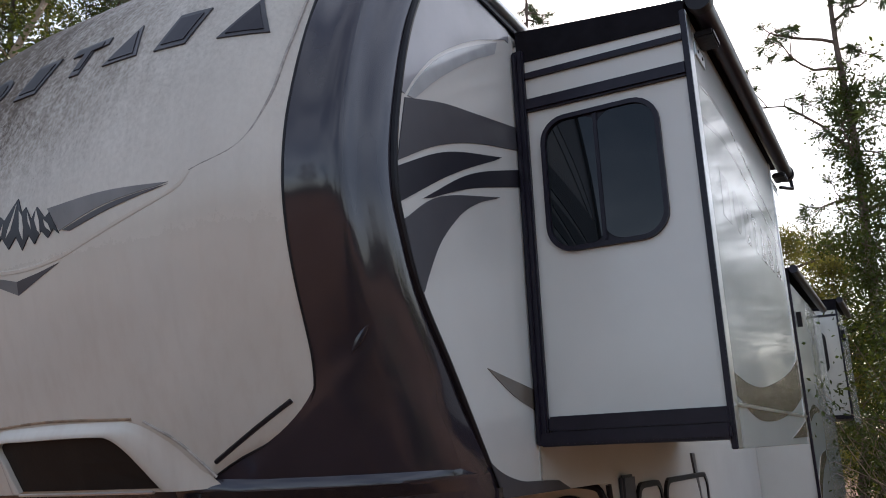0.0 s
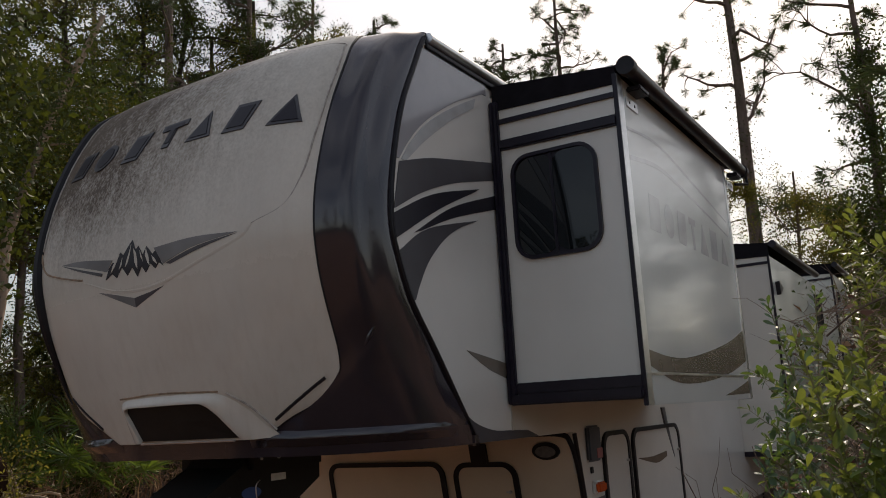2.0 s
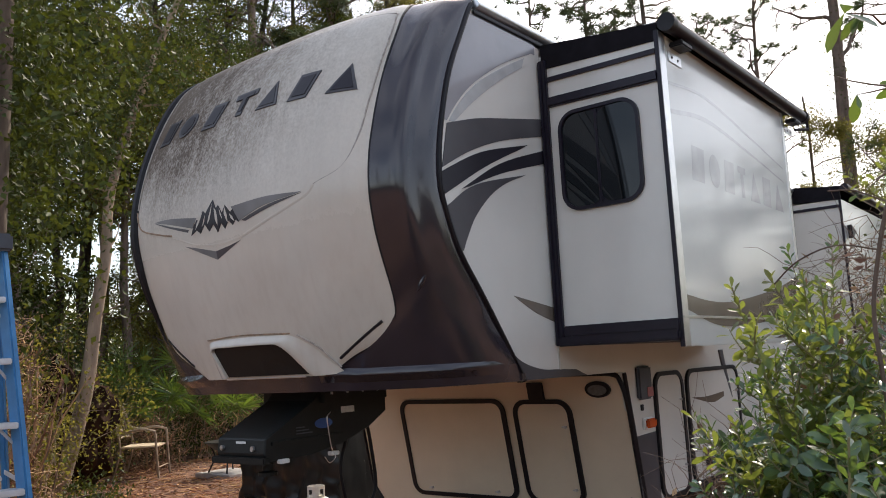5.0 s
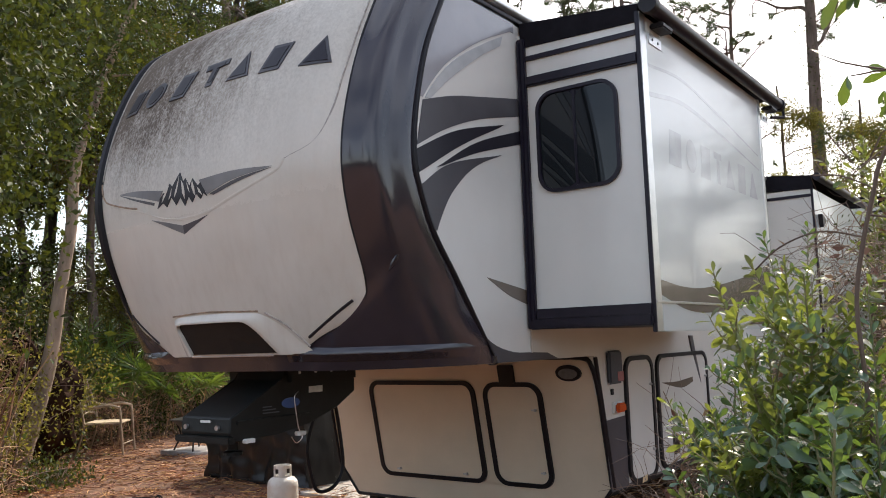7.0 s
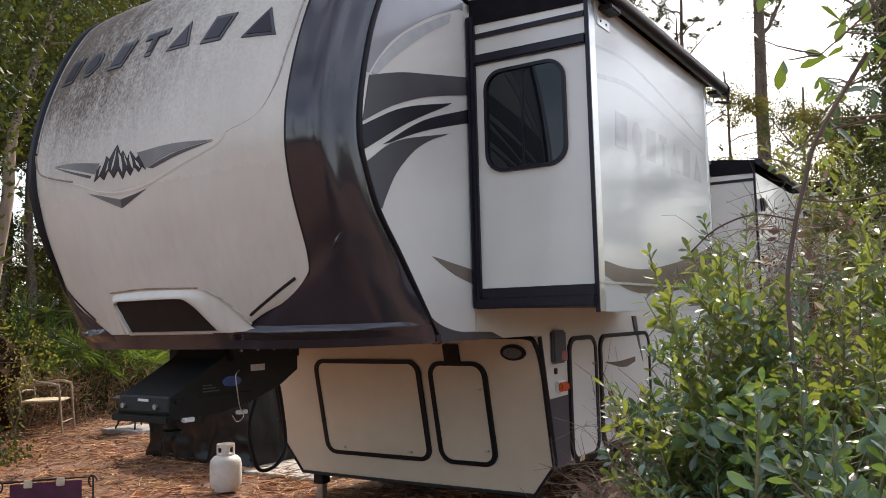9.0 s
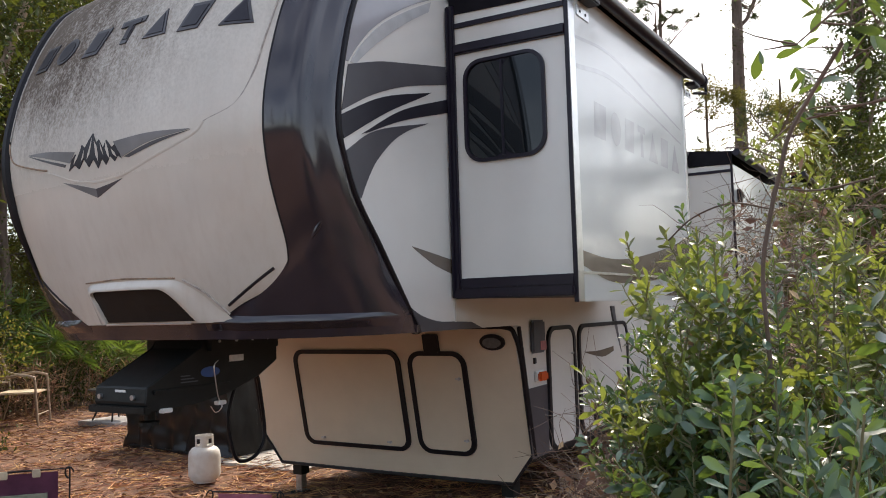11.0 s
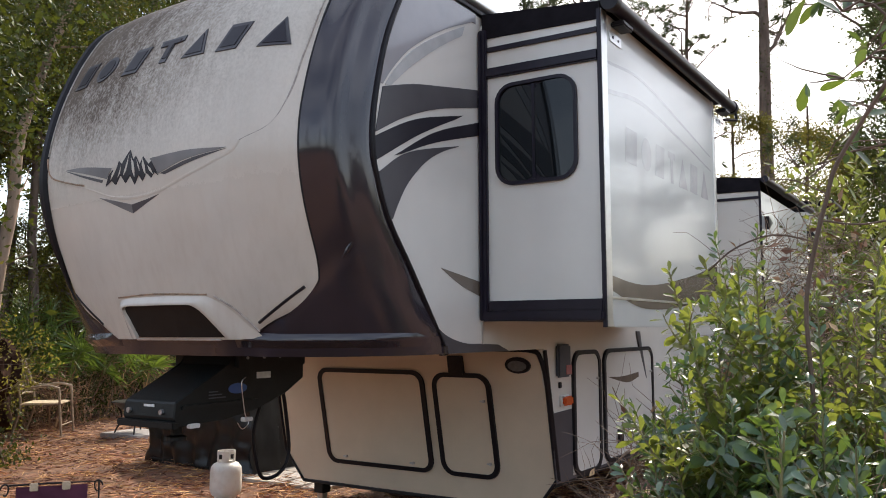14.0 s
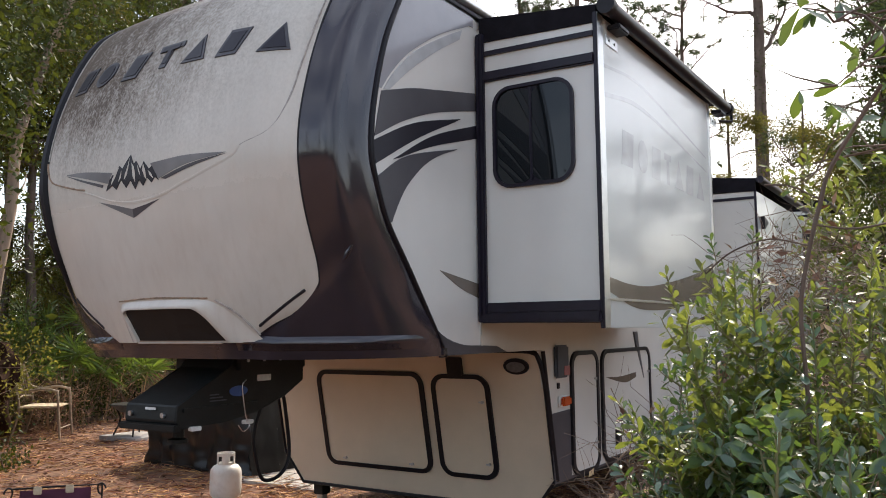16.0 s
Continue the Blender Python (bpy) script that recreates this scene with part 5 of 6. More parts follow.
# scrubby trees beyond the right side
for hd, ds, h, sp, lv, mt in ((2.5, 14, 4.6, 1.7, 10000, M_leaf), (6.2, 22, 6.8, 2.4, 15000, M_leaf2), (9.0, 25, 8.6, 2.6, 20000, M_leaf2), (13.5, 27, 10.0, 2.8, 20000, M_leaf2), (3.6, 19, 6.5, 2.3, 13000, M_leaf), (11.5, 30, 8.2, 2.8, 12000, M_leaf), (-2, 12, 5, 1.8, 7000, M_leaf), (17, 32, 8, 2.6, 6000, M_leaf), (21, 36, 8, 2.8, 6000, M_leaf2)):
    X, Y = at(hd, ds)
    broadleaf("scrub_oak", X, Y, h, sp, lv, "scrubby evergreen oak with sunlit leaves", mt, 0.09, 0.08, (0.2, 0), 0.075, group="scrub trees")

# bare trunks in the wood's edge, their shade put into the bark colour
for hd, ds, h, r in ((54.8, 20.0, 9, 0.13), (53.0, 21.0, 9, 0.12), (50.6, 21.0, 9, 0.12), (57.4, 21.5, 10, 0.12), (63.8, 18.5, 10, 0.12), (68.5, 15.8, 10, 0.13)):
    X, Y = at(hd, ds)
    broadleaf("oak_tree", X, Y, h, 2.0, 9000, "evergreen oak with a bare lower trunk darkened as in shade", M_leaf, r, 0.55, (rng.normal() * 0.25, 0), 0.088, M_bark3)

# leaning pale sapling, and the big trunk behind the ladder
sap = thing("leaning_sapling", (-10.53, 4.72, 0), "thin pale leaning tree trunk with a few knots", "tree")
path = [(-10.53, 4.72, -0.05), (-10.37, 5.04, 1.41), (-10.3, 5.16, 2.56), (-10.24, 5.28, 3.49), (-10.21, 5.33, 4.45), (-10.03, 5.64, 5.81), (-9.81, 6.0, 7.05), (-9.6, 6.3, 8.0)]
bm = tube(curve(path, 4), [0.115 - 0.0027 * k for k in range(29)], 10)
for k, (a, ln) in enumerate(((0.4, 0.5), (2.5, 0.9), (4.4, 0.7), (1.2, 1.1), (5.3, 0.9))):
    tube(limb_path(path[2 + k], (math.cos(a), math.sin(a), 0.3), ln, 4, 0.2), [0.022, 0.018, 0.014, 0.010, 0.006], 5, bm)
part("trunk", bm, M_bark2, sap, smooth=True)
cl = np.array([(-9.9, 5.9, 6.4), (-10.4, 5.4, 5.6), (-9.6, 6.4, 7.2), (-10.6, 6.0, 6.6), (-9.4, 5.6, 6.0), (-10.1, 5.0, 4.9)])[rng.integers(0, 6, 10000)]
V, F = leaf_arrays(cl + rng.normal(size=(10000, 3)) * np.array([0.5, 0.5, 0.4]), rng.normal(size=(10000, 3)), 0.065, 0.036)
tri_mesh("crown", V, F, M_leaf, "", "", parent=sap)
X, Y = -6.15, 1.93
old = thing("old_trunk", (X, Y, 0), "thick weathered tree trunk with flaking pale bark", "tree")
part("trunk", tube([(X, Y, -0.1), (X - 0.02, Y, 1.2), (X, Y, 2.6), (X + 0.06, Y, 4.5), (X + 0.1, Y, 7.5)], [0.16, 0.125, 0.12, 0.12, 0.10], 12), M_bark, old, smooth=True)
V, F = leaf_arrays(np.array([X - 0.2, Y + 0.3, 4.6]) + rng.normal(size=(7000, 3)) * np.array([0.55, 0.55, 1.1]), rng.normal(size=(7000, 3)), 0.085, 0.05)
tri_mesh("climbing_vine", V, F, M_leaf, "", "", parent=old)

# undergrowth
for hd, ds, rx, h, n, mt in ((67.8, 12.5, 0.8, 1.5, 3500, M_leaf2), (64.5, 15.0, 1.0, 1.9, 5500, M_leaf2), (69.5, 13, 1.2, 2.6, 5000, M_leaf2), (59, 17.5, 1.4, 1.8, 5500, M_leaf), (54.5, 22.5, 1.6, 1.9, 5000, M_leaf), (50, 23, 1.8, 1.9, 6000, M_leaf), (46, 21, 1.8, 1.8, 6000, M_leaf), (41, 23, 2.2, 2.2, 6000, M_leaf),
                            (73, 12, 1.4, 2.8, 5000, M_leaf2), (37, 26, 2.5, 2.4, 5500, M_leaf), (31, 30, 3, 2.6, 4000, M_leaf), (61, 19, 2.0, 2.6, 6000, M_leaf), (55, 22, 2.2, 3.4, 7500, M_leaf), (49, 27, 2.6, 3.4, 7000, M_leaf), (65, 17, 1.8, 3.6, 7500, M_leaf)):
    X, Y = at(hd, ds)
    thicket(X, Y, rx, rx, h, int(n * 1.5), "tangled undergrowth of vines and small leaves", mt, 0.060)
for hd, ds, rx, h in ((67.5, 10.5, 0.8, 0.8), (66.3, 12.2, 0.8, 1.2), (60.5, 16.2, 1.0, 0.7), (56.5, 17.2, 1.2, 1.3), (53.5, 18.0, 1.4, 1.3), (50.0, 19.0, 1.4, 1.2), (58.6, 15.8, 0.8, 0.9)):
    X, Y = at(hd, ds)
    tangle(X, Y, rx, h, 420, "dead brown bracken and dry stalks", M_dead, 0.0, 500, "dry_brush", 3.2)
for hd, ds, rx, h, n in ((66.6, 10.9, 0.42, 2.4, 460), (68.2, 10.4, 0.5, 2.3, 380), (65.2, 13.9, 0.5, 2.2, 380)):
    X, Y = at(hd, ds)
    tangle(X, Y, rx, h, n, "brown tangle of dry vines hanging in the wood's edge", M_dead, 0.2, 900, "dry_vines", 3.5)
    thicket(X, Y, rx, rx, h, 900, "sunlit yellow-green saplings among dry vines", M_leaf2, 0.062, 14)
for hd, ds in ((62.6, 11.6), (61.6, 12.4)):
    X, Y = at(hd, ds)
    thicket(X, Y, 0.42, 0.35, 0.26, 420, "low green ferny plants on the straw", M_leaf, 0.07, 40, "low_plants")
for hd, ds, h, f in ((57.5, 17.0, 2.1, 20), (59.3, 16.2, 1.7, 18), (55, 17.8, 1.7, 16), (61, 17.0, 2.2, 18)):
    X, Y = at(hd, ds)
    palmetto(X, Y, h, f, "saw palmetto clump with green fan fronds")

# woods behind and beside the viewer, which close the place
for k in range(9):
    a = 95 + 225 * k / 8
    X, Y = at(a, 22 + 4 * (k % 3))
    broadleaf("oak_tree", X, Y, 8 + (k % 4), 2.8, 3500, "slender evergreen oak with small dark leaves", M_leaf, 0.14, 0.15, (0, 0), 0.16, limbs=12)
n = 60000
a = np.radians(rng.uniform(0, 360, n))
d = rng.uniform(46, 70, n)
zt = 5.5 + 2.0 * np.sin(a * 9) + 1.5 * np.sin(a * 23 + 1) + 1.0 * np.sin(a * 51)
C = np.stack([1.2 - d * np.sin(a), -1 + d * np.cos(a), rng.uniform(0, 1, n) ** 0.8 * zt], 1)
V, F = leaf_arrays(C, rng.normal(size=(n, 3)), 0.75, 0.5)
tri_mesh("far_woods", V, F, M_leaf, "distant line of dark green woods", "woods")

# ---------------- the near shrubs ----------------
def leaf_bmesh(length, width):
    """A leathery leaf: five stations, folded on its midrib, curling at the tip."""
    bm = bmesh.new()
    st = [(0, 0.07), (0.28, 0.55), (0.62, 1.0), (0.86, 0.72), (1.0, 0.06)]
    rows = []
    for f, w in st:
        y = f * length
        rows.append([bm.verts.new((-w * width / 2, y, 0.10 * width * w - 0.10 * length * f * f)), bm.verts.new((0, y, -0.10 * length * f * f)), bm.verts.new((w * width / 2, y, 0.10 * width * w - 0.10 * length * f * f))])
    for p, q in zip(rows, rows[1:]):
        bm.faces.new((p[0], p[1], q[1], q[0]))
        bm.faces.new((p[1], p[2], q[2], q[1]))
    return bm


LEAF_ME = []
for ln, wd in ((0.060, 0.024), (0.070, 0.027), (0.052, 0.021)):
    me = bpy.data.meshes.new("leaf")
    b = leaf_bmesh(ln, wd)
    b.to_mesh(me)
    b.free()
    me.materials.append(M_shrubn)
    me.polygons.foreach_set("use_smooth", [True] * len(me.polygons))
    LEAF_ME.append(me)
LEAF_NP = []
for me in LEAF_ME:
    co = np.zeros(len(me.vertices) * 3)
    me.vertices.foreach_get("co", co)
    LEAF_NP.append((co.reshape(-1, 3), np.array([list(p.vertices) for p in me.polygons])))


def frame_of(d, tilt):
    d = unit(np.array(d, float))
    s = unit(np.cross(d, np.array([0, 0, 1.0]) + 0.2 * rng.normal(size=3)))
    n = np.cross(s, d)
    s2 = s * math.cos(tilt) + n * math.sin(tilt)
    return np.stack([s2, d, np.cross(s2, d)], 1)


def shrub(x, y, h, stems, label, spread=0.22, single=0, scale=1.0, bare=0.3, seedlean=(0, 0), side=3, material=None):
    """A leafy shrub: upright shoots with alternate leathery leaves up to the tip."""
    t = thing("bayberry_shrub", (x, y, 0), label, "shrub", "shrubs beside the path")
    A, B = [], []
    cnt, made = 0, 0
    for s in range(stems):
        a = rng.uniform(0, 2 * np.pi)
        p0 = (x + 0.08 * math.cos(a), y + 0.08 * math.sin(a), -0.02)
        for _ in range(12):
            P = limb_path(p0, (math.cos(a) * spread + seedlean[0], math.sin(a) * spread + seedlean[1], 1), h * rng.uniform(0.72, 1.0), 9, 0.055, 0.03)
            if math.hypot(P[-1][0] - x, P[-1][1] - y) < 0.12 * h and P[-1][0] > x - 0.09 * h:
                break
        bm = bmesh.new()
        shoots = [(P, 0.0065)]
        for _ in range(side):
            j = rng.integers(min(7, int(bare * 9) + 1), 9)
            b = rng.uniform(0, 2 * np.pi)
            S = limb_path(P[j], (math.cos(b), math.sin(b), rng.uniform(0.1, 0.9)), h * rng.uniform(0.06, 0.17), 6, 0.13, 0.10)
            shoots.append((S, 0.0035))
            if rng.uniform() < 0.6:
                c = rng.uniform(0, 2 * np.pi)
                shoots.append((limb_path(S[3], (math.cos(c), math.sin(c), rng.uniform(0.0, 0.8)), h * rng.uniform(0.04, 0.08), 5, 0.12, 0.08), 0.0025))
        for Q, r in shoots:
            tube(Q, [r * (1 - 0.75 * j / len(Q)) for j in range(len(Q))], 5, bm)
            Q = np.array(Q)
            ln = np.linalg.norm(np.diff(Q, axis=0), axis=1).sum()
            nl = int(ln / ((0.021 if r > 0.005 else 0.0125) * scale))
            start = bare if r > 0.005 else 0.15
            for i in range(nl):
                f = start + (1 - start) * i / max(1, nl - 1)
                k = min(len(Q) - 2, int(f * (len(Q) - 1)))
                c = Q[k] + (Q[k + 1] - Q[k]) * (f * (len(Q) - 1) - k)
                ax = unit(Q[k + 1] - Q[k])
                ph = i * 2.4 + rng.normal() * 0.5
                u = unit(np.cross(ax, np.array([0.3, 0.9, 0.1])))
                w = np.cross(ax, u)
                out = u * math.cos(ph) + w * math.sin(ph)
                d = unit(out + ax * (0.20 + 1.0 * f ** 4) + rng.normal(size=3) * 0.28)
                R = frame_of(d, rng.normal() * 0.65)
                sc = scale * rng.uniform(0.7, 1.2) * (1.05 - 0.4 * f ** 4)
                kind = rng.integers(0, 3)
                if made < single and rng.uniform() < 0.5:
                    ob = new("leaf", LEAF_ME[kind])
                    ob.parent = t
                    m4 = Matrix([list(R[q] * sc) + [c[q] - (x, y, 0)[q]] for q in range(3)] + [[0, 0, 0, 1]])
                    ob.matrix_local = m4
                    made += 1
                else:
                    co, fc = LEAF_NP[kind]
                    A.append(co @ R.T * sc + c)
                    B.append(fc + cnt)
                    cnt += len(co)
        part("stem", bm, M_stem, t, smooth=True)
    if A:
        tri_mesh("foliage", np.concatenate(A), np.concatenate(B), material or M_shrub, "", "", parent=t, smooth=True)
    return t


rng = np.random.default_rng(11)
TALL, LOW, OPEN = "tall leafy evergreen shrub with glossy oval leaves", "low evergreen shrub with larger blue-green leaves", "open shrub with sunlit yellow-green leaves and bare twigs"
for x, y, h, st, lab, sp, one, sc, bare, sd, mt in (
        (0.50, 1.36, 1.72, 8, TALL, 0.07, 60, 0.70, 0.5, 8, M_shrub), (0.58, 1.12, 1.62, 8, TALL, 0.08, 60, 0.72, 0.5, 8, M_shrub),
        (0.67, 1.04, 1.86, 11, TALL, 0.06, 90, 0.74, 0.66, 7, M_shruby), (0.88, 1.25, 2.10, 4, TALL, 0.07, 60, 0.76, 0.5, 4, M_shruby),
        (0.98, 1.12, 1.80, 7, TALL, 0.09, 60, 0.8, 0.45, 5, M_shrub), (1.12, 1.35, 1.95, 6, OPEN, 0.10, 0, 0.85, 0.4, 5, M_shruby),
        (0.83, 0.86, 1.56, 9, TALL, 0.08, 100, 0.78, 0.70, 6, M_shrub), (1.02, 0.70, 1.58, 9, LOW, 0.09, 120, 0.86, 0.45, 5, M_shrub),
        (1.20, 0.80, 1.72, 8, LOW, 0.12, 60, 0.86, 0.4, 5, M_shrub), (0.98, 0.45, 1.56, 7, LOW, 0.10, 120, 0.95, 0.4, 5, M_shrub),
        (1.14, 0.42, 1.62, 7, LOW, 0.12, 100, 0.95, 0.4, 5, M_shrub), (0.80, 1.42, 2.05, 5, OPEN, 0.08, 0, 0.9, 0.5, 5, M_shruby),
        (0.90, 1.62, 2.0, 3, OPEN, 0.10, 0, 0.8, 0.5, 4, M_shruby), (0.60, 1.75, 1.66, 8, TALL, 0.08, 0, 0.76, 0.6, 6, M_shrub),
        (0.72, 2.0, 1.85, 4, OPEN, 0.12, 0, 0.75, 0.45, 4, M_shruby), (0.92, 2.5, 1.9, 4, OPEN, 0.14, 0, 0.8, 0.4, 4, M_shrub),
        (1.05, 2.1, 2.05, 6, OPEN, 0.12, 0, 0.95, 0.4, 5, M_shruby), (0.50, 3.95, 2.80, 4, OPEN, 0.06, 0, 1.1, 0.74, 5, M_shruby), (0.22, 2.95, 2.25, 5, OPEN, 0.05, 0, 1.15, 0.35, 4, M_shrub), (0.35, 2.9, 1.6, 8, TALL, 0.14, 0, 0.8, 0.4, 5, M_shrub), (0.65, 3.4, 1.8, 6, TALL, 0.15, 0, 0.85, 0.4, 4, M_shrub)):
    shrub(x, y, h, st, lab, sp, one, sc, bare, side=sd, material=mt)
for hd, ds, rx, h, n in ((18.6, 2.7, 0.22, 1.30, 560), (16.0, 2.5, 0.20, 1.30, 460), (21.0, 2.95, 0.20, 1.10, 340), (15.0, 2.4, 0.20, 1.25, 380), (11.5, 2.5, 0.25, 1.5, 380), (8.5, 2.0, 0.2, 1.3, 300)):
    X, Y = at(hd, ds)
    tangle(X, Y, rx, h, n, "heap of dry bare twigs and brown leaves under the shrubs", M_twig, 0.35, 160)
for hd, ds, rx, h, n in ((7.5, 3.2, 0.30, 2.0, 260), (4.0, 2.9, 0.28, 1.95, 220), (10.5, 3.6, 0.30, 2.0, 360)):
    X, Y = at(hd, ds)
    tangle(X, Y, rx, h, n, "tangle of pale bare twigs among the shrubs", M_twig, 1.1, 60)
for hd, ds, rx, h, n, mt in ((2, 12, 0.9, 3.2, 7000, M_leaf), (5, 17.5, 1.0, 3.0, 6000, M_leaf), (-2, 9, 0.8, 2.6, 4000, M_leaf)):
    X, Y = at(hd, ds)
    thicket(X, Y, rx, rx, h, n, "tangled green undergrowth beside the trailer", mt, 0.06, 60)

# branch reaching in overhead from a sapling beside the path
def overhang():
    t = thing("overhanging_sapling", (1.75, 1.0, 0), "young tree whose leafy branch reaches over the path", "tree")
    bm = tube([(1.75, 1.0, -0.05), (1.72, 1.02, 1.0), (1.66, 1.05, 2.0), (1.6, 1.1, 3.0)], [0.03, 0.026, 0.02, 0.012], 8)
    ends = []
    for p, q in (((1.66, 1.05, 2.0), (0.90, 1.25, 2.10)), ((1.64, 1.06, 2.3), (0.98, 1.5, 2.28)), ((1.62, 1.08, 2.6), (0.98, 0.95, 2.22)), ((1.66, 1.05, 2.1), (1.05, 1.9, 1.95)), ((1.64, 1.06, 2.3), (1.02, 0.62, 2.26)), ((1.63, 1.07, 2.4), (1.08, 1.2, 2.42))):
        m = [(p[i] + q[i]) / 2 + (0.06 if i == 2 else 0) for i in range(3)]
        P = curve([p, m, q], 6)
        tube(P, [0.008 - 0.0005 * j for j in range(len(P))], 5, bm)
        for j in range(4, len(P)):
            for _ in range(2):
                d = rng.normal(size=3) * np.array([1, 1, 0.5])
                Q = limb_path(P[j], d, rng.uniform(0.06, 0.2), 3, 0.2)
                tube(Q, [0.003, 0.0025, 0.002, 0.001], 4, bm)
                ends.append(Q[-1])
    tube(curve([(0.92, 1.05, 0.0), (0.885, 1.0, 1.2), (0.874, 1.0, 1.53), (0.87, 1.0, 1.70), (0.895, 1.0, 1.84), (0.925, 1.0, 1.95), (0.955, 1.0, 2.04), (1.07, 1.0, 2.22)], 5), 0.0055, 6, bm)
    tube(curve([(0.90, 1.0, 1.85), (0.80, 1.02, 1.875), (0.70, 1.05, 1.85), (0.62, 1.1, 1.80)], 5), 0.0022, 5, bm)
    tube(curve([(0.91, 1.0, 1.90), (1.0, 1.0, 1.885), (1.12, 0.98, 1.90)], 5), 0.0028, 5, bm)
    tube(curve([(0.93, 1.0, 1.96), (0.86, 1.0, 2.0), (0.80, 1.0, 2.01)], 5), 0.0022, 5, bm)
    part("branch", bm, M_bark, t, smooth=True)
    for e in ends:
        for _ in range(rng.integers(1, 4)):
            ob = new("leaf", LEAF_ME[rng.integers(0, 3)])
            ob.parent = t
            R = frame_of(rng.normal(size=3) + np.array([0, 0, -0.8]), rng.normal() * 0.8)
            sc = rng.uniform(0.7, 1.3)
            ob.matrix_local = Matrix([list(R[q] * sc) + [e[q] - (1.75, 1.0, 0)[q]] for q in range(3)] + [[0, 0, 0, 1]])


overhang()

# ---------------- loose things ----------------
# propane cylinder
tk = thing("propane_cylinder", (-5.13, 4.70, 0), "white steel propane cylinder standing on pine straw", "gas cylinder")
c = (-5.13, 4.70, 0)
part("body", lathe([(0.10, 0.02), (0.135, 0.03), (0.152, 0.06), (0.155, 0.10), (0.155, 0.25), (0.148, 0.295), (0.12, 0.33), (0.075, 0.348), (0.03, 0.352)], c, 28), M_tank, tk, smooth=True)
part("foot_ring", lathe([(0.105, 0.0), (0.108, 0.0), (0.108, 0.035), (0.10, 0.035)], c, 24), M_tank, tk)
bm = bmesh.new()
for a0, a1, z0, z1 in ((0, 360, 0.335, 0.36), (0, 360, 0.425, 0.455), (200, 260, 0.36, 0.425), (20, 80, 0.36, 0.425), (110, 160, 0.36, 0.425), (290, 335, 0.36, 0.425)):
    n = 14
    q = [[bm.verts.new((c[0] + r * math.cos(radians(a0 + (a1 - a0) * k / n)), c[1] + r * math.sin(radians(a0 + (a1 - a0) * k / n)), z)) for k in range(n + 1)] for r, z in ((0.088, z0), (0.088, z1), (0.082, z1), (0.082, z0))]
    for i in range(4):
        for k in range(n):
            bm.faces.new((q[i][k], q[i][k + 1], q[(i + 1) % 4][k + 1], q[(i + 1) % 4][k]))
part("collar", bm, M_tank, tk, "white guard collar")
part("valve", lathe([(0.02, 0.35), (0.02, 0.40), (0.032, 0.405), (0.032, 0.425), (0.01, 0.43)], c, 12), M_bolt, tk, "brass valve")

# covered grill
gc = thing("covered_grill", (-6.75, 6.15, 0), "barbecue grill under a creased black vinyl cover", "grill cover")
bm = bmesh.new()
bmesh.ops.create_cube(bm, size=1)
bmesh.ops.subdivide_edges(bm, edges=bm.edges[:], cuts=26, use_grid_fill=True)
for v in bm.verts:
    f = v.co.z + 0.5
    x, y, z = v.co.x * (2.0 + 0.16 * (1 - f)), v.co.y * (0.72 + 0.12 * (1 - f)), f * 0.93
    z += 0.10 * math.exp(-(v.co.x / 0.28) ** 4) * f ** 3 - 0.02
    w = noise.noise((v.co.x * 5, v.co.y * 5, v.co.z * 2.2)) * 0.045 + abs(noise.noise((v.co.x * 11 + 3, v.co.y * 11, v.co.z * 1.4))) * 0.04
    fold = 0.035 * (1 - f) ** 0.7 * math.sin(v.co.x * 34 + 3 * noise.noise((v.co.x * 4, 1, f * 2))) + 0.03 * noise.noise((v.co.x * 6 + f * 5, v.co.y * 6, f * 7))
    v.co = Vector((x * (1 + w * 0.5), y * (1 + w) + fold * (1 if v.co.y > 0 else -1), z + 0.02 * f * noise.noise((v.co.x * 7, v.co.y * 7, 4))))
bm.transform(Matrix.Translation((-6.75, 6.15, 0)) @ Matrix.Rotation(radians(-7), 4, 'Z'))
part("cover", bm, M_cover, gc, smooth=True)
hem = [(-1.08, -0.42), (1.08, -0.42), (1.08, 0.42), (-1.08, 0.42), (-1.08, -0.42)]
mg = Matrix.Translation((-6.75, 6.15, 0)) @ Matrix.Rotation(radians(-7), 4, 'Z')
part("hem", tube([mg @ Vector((p[0], p[1], 0.02)) for p in hem], 0.018, 6), M_cover, gc, "stitched hem of the black cover")

